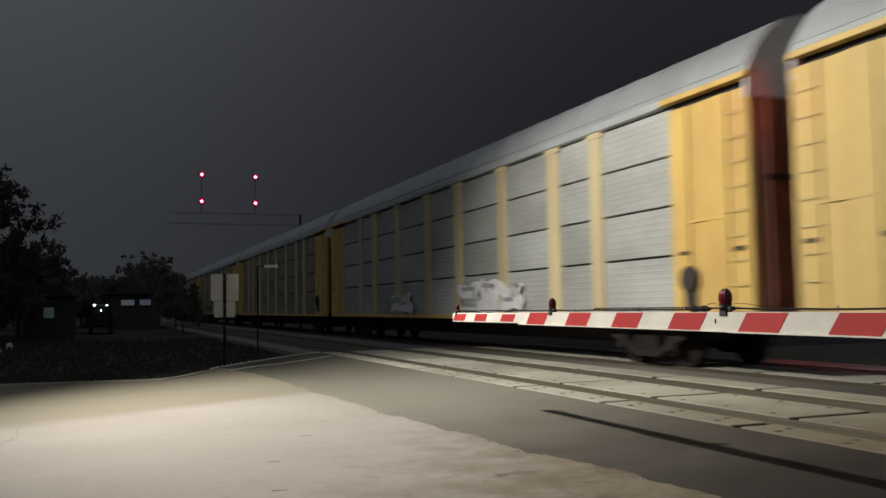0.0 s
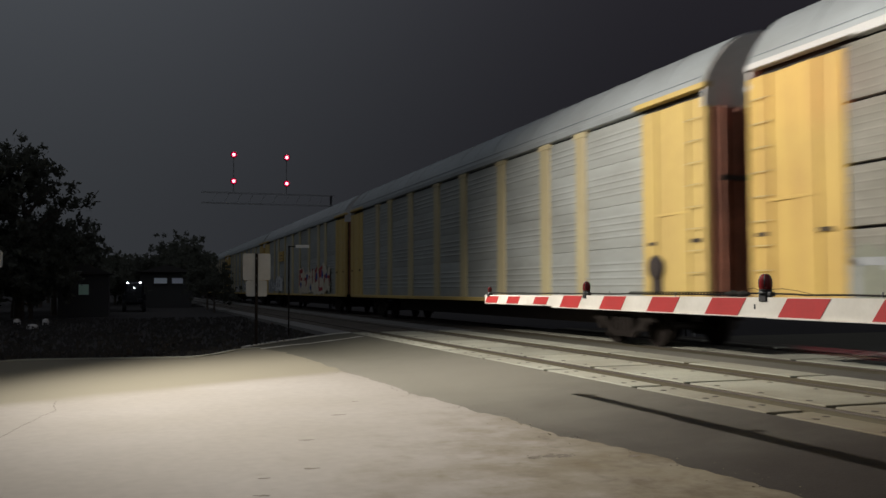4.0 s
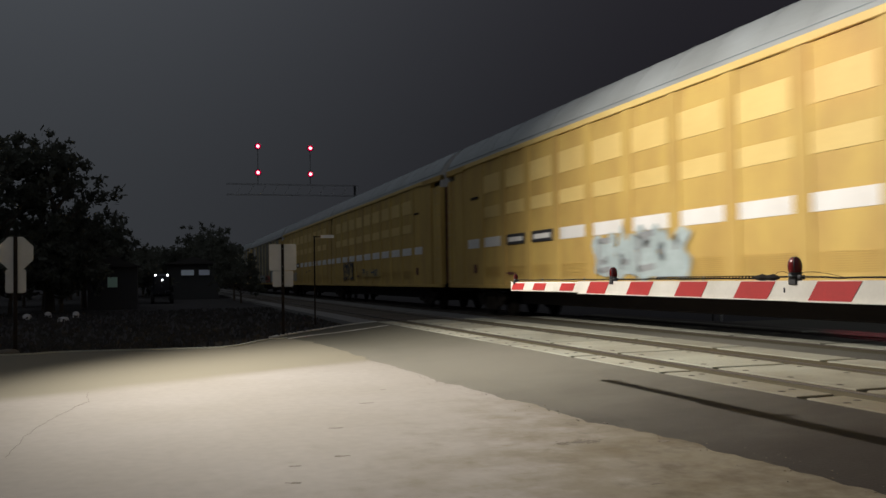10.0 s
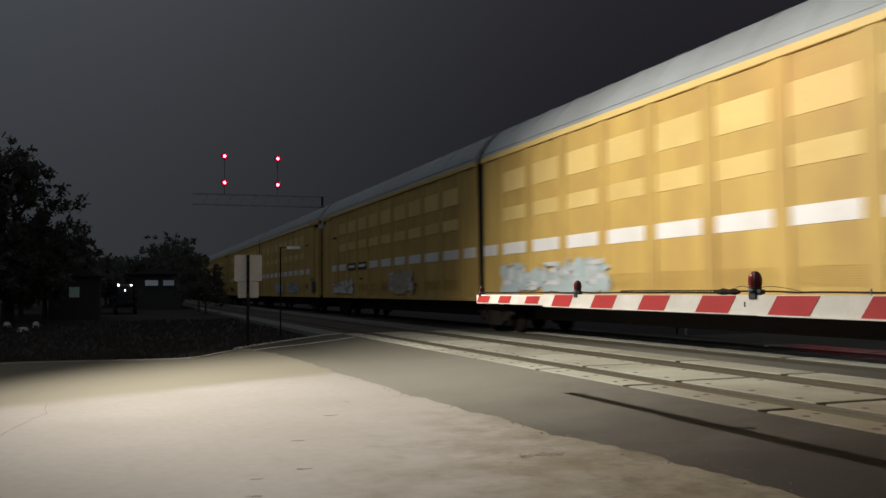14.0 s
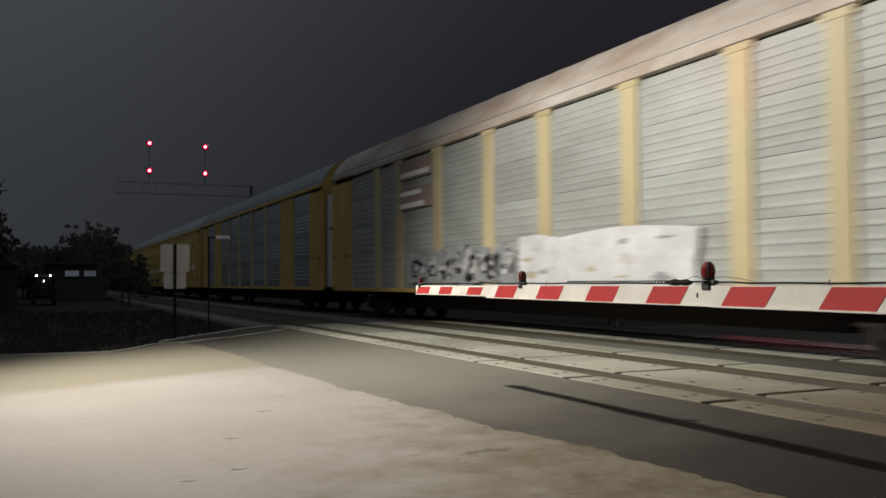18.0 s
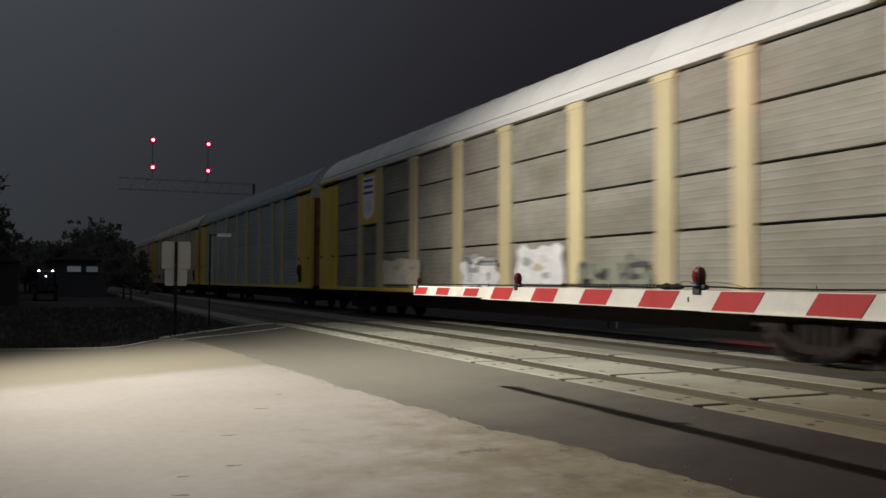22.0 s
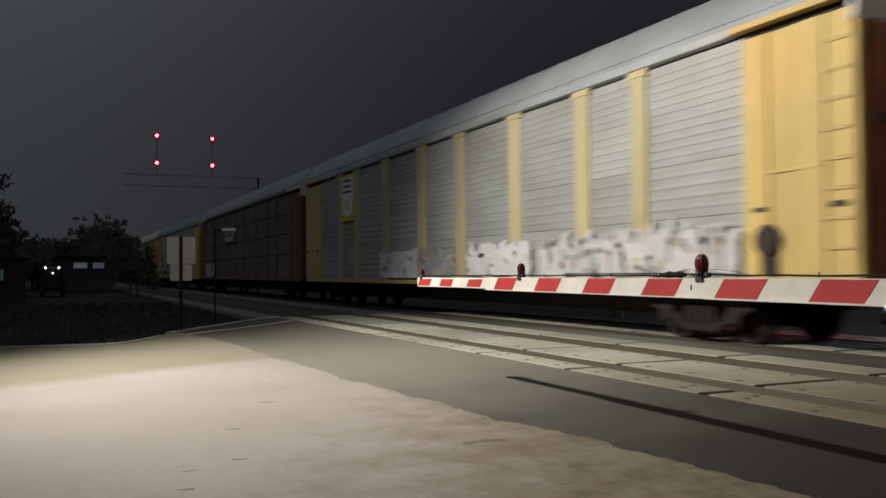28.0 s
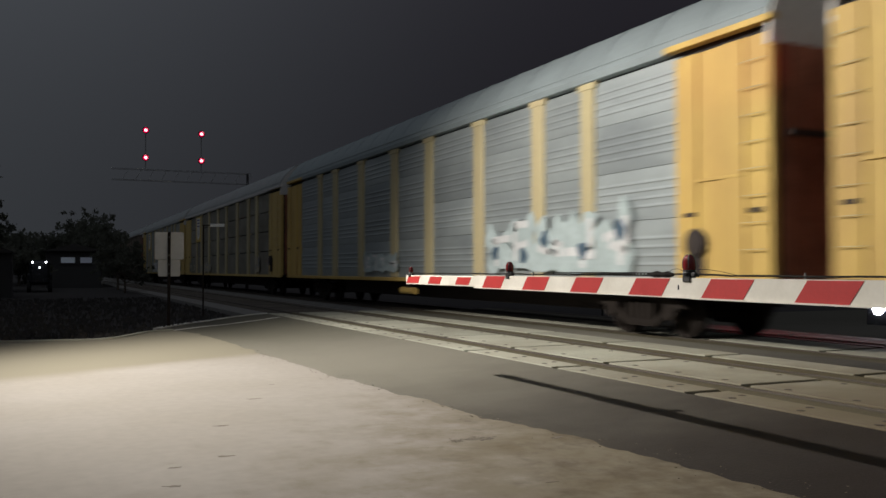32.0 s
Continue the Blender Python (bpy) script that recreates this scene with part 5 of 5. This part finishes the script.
    end_face(wagon, LONG - 0.02, 1, M[door], M[hood])
    for yy in (3.7, LONG - 3.7):
        truck_under(wagon, yy)
    coupler(wagon, 0.0, -1)
    coupler(wagon, LONG, 1)
    return wagon


def unit_wagon(rear, label, lead):
    """One half of a two-part yellow articulated wagon. lead: the front half, with bellows at its rear."""
    wagon = thing("articulated_autorack", label, "railway wagon", (TRACKS[1], rear, 0), group="train wagons")
    WAGONS.append((wagon, rear))
    L = UNIT
    y_out, y_in = (L, 0.0) if lead else (0.0, L)
    tr = (0.0, L - 3.4) if lead else (3.4, L)
    trim = 0.45 if lead else 0.0                      # the front half is a little shorter
    hull(wagon, L - trim, M["roof"], M["yellow"], tr)
    put = (lambda a, b: (L - b, L - a)) if lead else (lambda a, b: (a, b))     # distances from the outer end
    def slab_part(name, a, b, z0, z1, x, material, c=0.008, key=None):
        q = part(name, shared((name, round(b - a, 3), z0, z1, x), lambda: Geo().box(-SIDE + x, -1.41, 0, b - a, z0, z1, c), M[material]), None, wagon)
        q.location = (0, put(a, b)[0], 0)
        return q
    for k, (a, b) in enumerate(((trim, 0.62 + trim * 0.4), (0.62 + trim * 0.4, 1.14), (1.24, 2.1))):
        slab_part("end_panel", a + 0.006, b - 0.006, SILL + 0.045, 4.56 if k < 2 else 4.79, 0.03 if k == 1 else 0.0, "yellow")
    slab_part("end_chord", trim, 2.3, 4.74, EAVE, -0.035, "yellow")
    a0, pitch, n = 2.1, 1.835, 10
    slab_part("door_panel", a0, a0 + pitch - 0.3, SILL + 0.045, 4.79, 0.02, "yellow")
    for i in range(n):
        a = a0 + (i + 1) * pitch
        slab_part("side_post", a - 0.30, a + 0.10, SILL + 0.045, 4.80, 0.0, "yellow")
        if i == n - 1:
            break
        b = a + pitch - 0.30
        slab_part("side_panel", a + 0.10, b, SILL + 0.045, 4.79, 0.03, "yellow")
    slab_part("side_panel", a0 + n * pitch + 0.10, L - 0.05, SILL + 0.045, 4.79, 0.03, "yellow")
    def louvre():
        g = Geo()
        for k in range(9):
            g.box(-SIDE + 0.017, -SIDE + 0.04, 0.0, pitch - 0.46, 1.215 + 0.036 * k, 1.231 + 0.036 * k)
        return g
    for i in range(1, n):
        q = part("louvre", shared(("louvre",), louvre, M["yellow"]), None, wagon, "pressed louvres low on a side panel")
        q.location = (0, put(a0 + i * pitch + 0.13, a0 + (i + 1) * pitch - 0.33)[0], 0)
    for i in range(1, n):
        a = a0 + i * pitch + 0.12
        for z0, z1 in ((3.82, 4.36), (3.04, 3.39)):
            slab_part("pale_panel", a, a + 1.39, z0, z1, 0.016, "yellow_pale", 0.006)
    for i in range(0, n + 1):
        a = a0 + i * pitch + 0.12
        b = min(a + pitch - 0.28, L - 0.1)
        if lead and i in (2, 3):
            board = slab_part("marking_board", a + 0.1, b - 0.1, 2.14, 2.44, -0.012, "decal_black", 0.004)
            y0, y1 = put(a + 0.25, b - 0.25)
            part("marking_bar", Geo().box(-SIDE + 0.006 - 0.022, -SIDE, y0, y1, 2.22, 2.35), M["decal_white"], wagon)
            continue
        if i == 0:
            a, b = a0 + 0.42, a0 + 1.50
        slab_part("white_band", a, b, 2.14, 2.44, 0.018, "white_band", 0.004)
    y0, y1 = put(a0 + 0.8, a0 + 1.45)
    part("grab_slot", Geo().box(-SIDE - 0.01, -SIDE + 0.03, y0, y1, 3.72, 3.79), M["under"], wagon)
    part("stencil", Geo().box(-SIDE - 0.006, -SIDE + 0.03, y0 + 0.2, y1 - 0.2, 1.35, 1.62), M["decal_brown"], wagon)
    part("top_chord", Geo().box(-SIDE - 0.03, -1.42, *sorted(put(2.31, L - 0.02)), 4.80, EAVE + 0.01, 0.012), M["yellow_pale"], wagon)
    r = random.Random(int(rear))
    for k in range(2):
        y = r.uniform(1, L - 2)
        part("scuff", Geo().slab(blob(r, y, r.uniform(1.25, 1.9), r.uniform(0.5, 1.4), r.uniform(0.05, 0.12), 12, 0.2), -SIDE - 0.006, -SIDE - 0.002), M["decal_brown"], wagon)
    ladder(wagon, 0.32 if not lead else L - trim - 0.27, M["yellow_dull"])
    end_face(wagon, 0.02 if not lead else L - trim - 0.02, -1 if not lead else 1, M["rust"], M["roof_pale"])
    if lead:
        bellows = None
        for k in range(6):
            y, s = -0.05 - k * 0.085, 0.965 if k % 2 else 0.92
            fold = Geo().along_y([(x * s, z * (0.99 if k % 2 else 0.975)) for x, z in [(-1.56, 0.9)] + ROOF + [(1.56, 0.9)]], y - 0.05, y + 0.035)
            if bellows:
                part("fold", fold, M["bellows"], bellows)
            else:
                bellows = part("bellows", fold, M["bellows"], wagon, "black bellows between two wagon halves")
        truck_under(wagon, -0.25)
        truck_under(wagon, L - 3.4)
        coupler(wagon, L - trim, 1)
    else:
        truck_under(wagon, 3.4)
        coupler(wagon, 0.0, -1)
    return wagon


GREY = "grey ribbed wagon with yellow posts"
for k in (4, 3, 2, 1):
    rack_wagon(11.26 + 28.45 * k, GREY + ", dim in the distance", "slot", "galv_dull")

w0 = rack_wagon(11.26, GREY + ", dark slots and white graffiti", "slot", "galv", roof="roof")
graffiti(w0, 8.2, 12.2, 1.05, 1.95, "white", None, None, 3, 1)
graffiti(w0, 16.5, 18.6, 1.05, 1.7, "white", None, None, 2, 2)

w1 = rack_wagon(-17.08, GREY + " and large cream and red graffiti", "rib", "galv", ends="yellow_worn", brake=False)
part("yellow_plate", Geo().box(-SIDE - 0.02, -1.5, 18.6, 20.3, 3.17, 3.84, 0.01), M["yellow"], w1, "yellow plate with dark bars")
part("plate_bar", Geo().box(-SIDE - 0.026, -SIDE - 0.019, 18.65, 20.25, 3.33, 3.37), M["decal_brown"], w1)
for a, b in ((19.62, 19.9), (19.2, 19.5), (18.8, 19.1)):
    part("plate_bar", Geo().box(-SIDE - 0.026, -SIDE - 0.019, a, b, 3.52, 3.60), M["decal_brown"], w1)
graffiti(w1, 18.7, 21.4, 1.05, 2.3, "white", "grey", None, 3, 3)
graffiti(w1, 21.4, 25.2, 1.05, 2.0, "grey", "white", None, 4, 66)
graffiti(w1, 3.3, 12.2, 1.0, 2.5, "cream", "red", "blue", 6, 4)

rack_wagon(-45.70, GREY + ", scuffed and plain", "rib", "galv", roof="roof", ends="yellow_worn")

w3 = rack_wagon(-74.26, GREY + ", yellow emblem board and faded graffiti", "slot", "galv_dull", eave="roof_pale", brake=False)
shield(w3, 20.9, 22.62)
graffiti(w3, 18.2, 25.2, 1.0, 1.85, "green", "grey", None, 6, 5)
graffiti(w3, 12.2, 16.6, 1.05, 1.8, "grey", "white", "green", 5, 6)
graffiti(w3, 8.2, 11.9, 1.05, 1.75, "pink", "red", None, 4, 7)
graffiti(w3, 0.4, 7.2, 1.1, 2.2, "ice", "grey", "grey", 6, 8)

YEL = "yellow articulated wagon half with white band"
u1 = unit_wagon(-96.35, YEL + " and black marking boards", True)
graffiti(u1, 13.6, 15.4, 1.1, 1.9, "tan", None, None, 2, 9)
u2 = unit_wagon(-118.16, YEL + " and dark graffiti", False)
graffiti(u2, 15.3, 17.8, 1.15, 2.2, "black", "ochre", "ochre", 4, 10)
graffiti(u2, 9.5, 13.2, 1.3, 1.72, "ochre", "navy", None, 4, 11)
u3 = unit_wagon(-140.12, YEL + " and pale blue graffiti", True)
graffiti(u3, 6.3, 10.1, 1.1, 2.25, "ice", "grey", None, 4, 12)
u4 = unit_wagon(-162.18, YEL + ", faint blue graffiti low down", False)
graffiti(u4, 10.8, 14.2, 1.12, 1.85, "ice", "white", None, 3, 13)
graffiti(u4, 5.6, 9.1, 1.12, 1.8, "ice", "grey", None, 3, 67)
graffiti(u4, 0.8, 1.7, 1.1, 1.9, "black", None, None, 2, 14)
u5 = unit_wagon(-184.37, YEL + " and whitish faded graffiti", True)
graffiti(u5, 6.0, 9.0, 1.1, 2.0, "tan", "white", None, 3, 15)
graffiti(u5, 14.8, 18.7, 1.05, 1.75, "white", "ochre", None, 4, 16)
u6 = unit_wagon(-206.45, YEL + " and pale graffiti", False)
graffiti(u6, 14.5, 20.2, 1.1, 1.9, "ice", "white", None, 5, 17)

rack_wagon(-234.89, "bright silver car-carrying wagon with wide yellow panels", "rib", "silver", "yellow_dull", "roof_dark", "yellow", eave="yellow", bays=SILVER, door="yellow", hood="yellow", full_chord=True, rear_door="white_band", brake=False)

w8 = rack_wagon(-263.57, "weathered grey wagon with rust-streaked roof and grey and black graffiti", "fine", "galv", "yellow_dull", "roof_rust", "yellow", eave="roof_rust", hood="roof_rust")
for z0, z1, bars in ((4.14, 4.66, ((4.20, 4.34, 18.42),)), (3.27, 3.88, ((3.66, 3.79, 19.0), (3.31, 3.45, 18.8)))):
    board = part("brown_board", Geo().box(-SIDE - 0.012, -1.5, 18.36, 20.6, z0, z1, 0.004), M["faded_brown"], w8, "faded brown board with white bars")
    for a, b, y in bars:
        part("board_bar", Geo().slab([(y, a), (20.56, a), (20.56, b), (y + 0.05, b), (y - 0.02, a + 0.07)], -SIDE - 0.021, -SIDE - 0.014), M["decal_white"], board)
graffiti(w8, 13.6, 19.9, 1.05, 2.1, "grey", "pale", "black", 9, 19)
graffiti(w8, 13.8, 19.7, 1.2, 1.85, "grey", "black", "white", 10, 71)
painted_out(w8, 7.5, 13.4, 1.08, 2.13, "white", 20)

rack_wagon(-292.03, GREY + ", clean bluish panels", "rib", "galv_bright", ends="yellow_lemon", roof="roof_dark")
w10 = rack_wagon(-320.70, GREY + ", yellow emblem board and pale roof", "slot", "galv_dull", ends="yellow_lemon", roof="roof_pale", brake=False)
shield(w10, 20.9, 22.62)
painted_out(w10, 17.35, 20.3, 1.1, 1.85, "cream", 21)
graffiti(w10, 12.7, 14.6, 1.05, 1.85, "white", "grey", None, 2, 61)
painted_out(w10, 9.75, 11.7, 1.15, 1.98, "white", 22)
graffiti(w10, 7.0, 9.2, 1.05, 1.7, "green", "black", None, 4, 62)
w11 = rack_wagon(-349.07, GREY + ", emblem board and round white graffiti", "rib", "galv_bright", ends="yellow_lemon", roof="roof_dark", brake=False)
shield(w11, 20.9, 22.62)
round_tag(w11, 23.75, 2.0, 1.02, 2.45, 23)
round_tag(w11, 19.6, 2.1, 1.02, 2.35, 24)
graffiti(w11, 6.8, 9.1, 1.05, 2.0, "white", "ice", None, 3, 25)
graffiti(w11, 12.0, 15.5, 1.05, 1.6, "grey", "white", None, 3, 26)

w12 = rack_wagon(-377.37, "grimy brown car-carrying wagon with dark slots and white emblem", "slot", "galv_brown", "brown_post", "roof", "brown", eave="brown_post", hood="roof_pale", brake=False)
part("brown_board", Geo().box(-SIDE - 0.012, -1.5, 14.5, 17.85, 3.06, 3.86, 0.006), M["brown_post"], w12, "brown board with a swept white emblem")
for z, a, b in ((3.30, 15.4, 17.7), (3.15, 15.4, 17.7), (3.55, 16.2, 17.6)):
    part("emblem_bar", Geo().slab([(a, z), (b, z), (b, z + 0.10), (a, z + 0.10)], -SIDE - 0.018, -SIDE - 0.010), M["spray_pale"], w12)
part("emblem_sweep", Geo().slab([(15.2 + 0.22 * math.cos(k * math.pi / 6), 3.54 + 0.15 * math.sin(k * math.pi / 6)) for k in range(12)], -SIDE - 0.018, -SIDE - 0.010), M["spray_pale"], w12)
painted_out(w12, 22.6, 25.0, 1.05, 1.97, "tan", 27)
painted_out(w12, 21.15, 22.25, 1.08, 1.93, "tan", 64)

w13 = rack_wagon(-405.66, GREY + ", emblem board and grey graffiti", "fine", "galv", ends="yellow_worn")
shield(w13, 20.9, 22.62)
painted_out(w13, 15.2, 18.4, 1.05, 1.9, "white", 28)
graffiti(w13, 12.6, 15.0, 1.05, 1.9, "grey", "tan", None, 3, 63)
graffiti(w13, 8.6, 11.9, 1.05, 1.95, "white", "white", None, 3, 29)
graffiti(w13, 5.2, 8.2, 1.05, 2.0, "pale", "grey", "ice", 6, 30)
graffiti(w13, 2.2, 5.1, 1.05, 2.05, "pale", "grey", "tan", 5, 31)

w14 = rack_wagon(-434.05, GREY + ", dark slots and yellow emblem board", "slot", "galv_dull", roof="roof", eave="roof_pale", ends="yellow_worn")
shield(w14, 20.9, 22.62)
graffiti(w14, 22.9, 25.2, 1.05, 1.7, "green", None, None, 2, 32)
graffiti(w14, 17.0, 20.5, 1.05, 1.7, "tan", "grey", None, 4, 33)
graffiti(w14, 3.9, 4.8, 1.05, 1.9, "tan", None, None, 1, 34)

w15 = rack_wagon(-462.65, "bright silver ribbed car-carrying wagon with pale blue graffiti", "rib", "galv_bright", roof="roof_dark")
graffiti(w15, 3.3, 8.8, 1.05, 2.45, "ice", "white", "navy", 5, 35)
graffiti(w15, 14.6, 17.5, 1.1, 1.75, "ice", "white", None, 4, 36)
part("yellow_reservoir", Geo().tube((-1.35, 13.8, 0.60), (-1.35, 14.8, 0.60), 0.10, 12), M["yellow"], w15, "yellow tank slung under the wagon")
part("tank_strap", Geo().box(-1.42, -1.28, 14.2, 14.3, 0.68, 0.96), M["under"], w15)
rack_wagon(-491.1, GREY, "rib", "galv")


# ---- what moves ----
def motions():
    """The wagons roll along the far track; their wheelsets turn with them."""
    for wagon, rear in WAGONS:
        walk(wagon, [(t, pose(TRACKS[1], rear + run(t), 0)) for t in range(0, 33, 2)])
    first = {}
    for wheel, k in WHEELS:
        if k not in first:
            walk(wheel, [(i / 30, pose(0, k, 0.425, -math.degrees(run(i / 30) / 0.42), 0, 0)) for i in range(961)])
            first[k] = wheel
            continue
        lead = first[k].animation_data
        wheel.rotation_mode = "QUATERNION"
        keys = wheel.animation_data_create()
        keys.action, keys.action_slot = lead.action, lead.action_slot


motions()
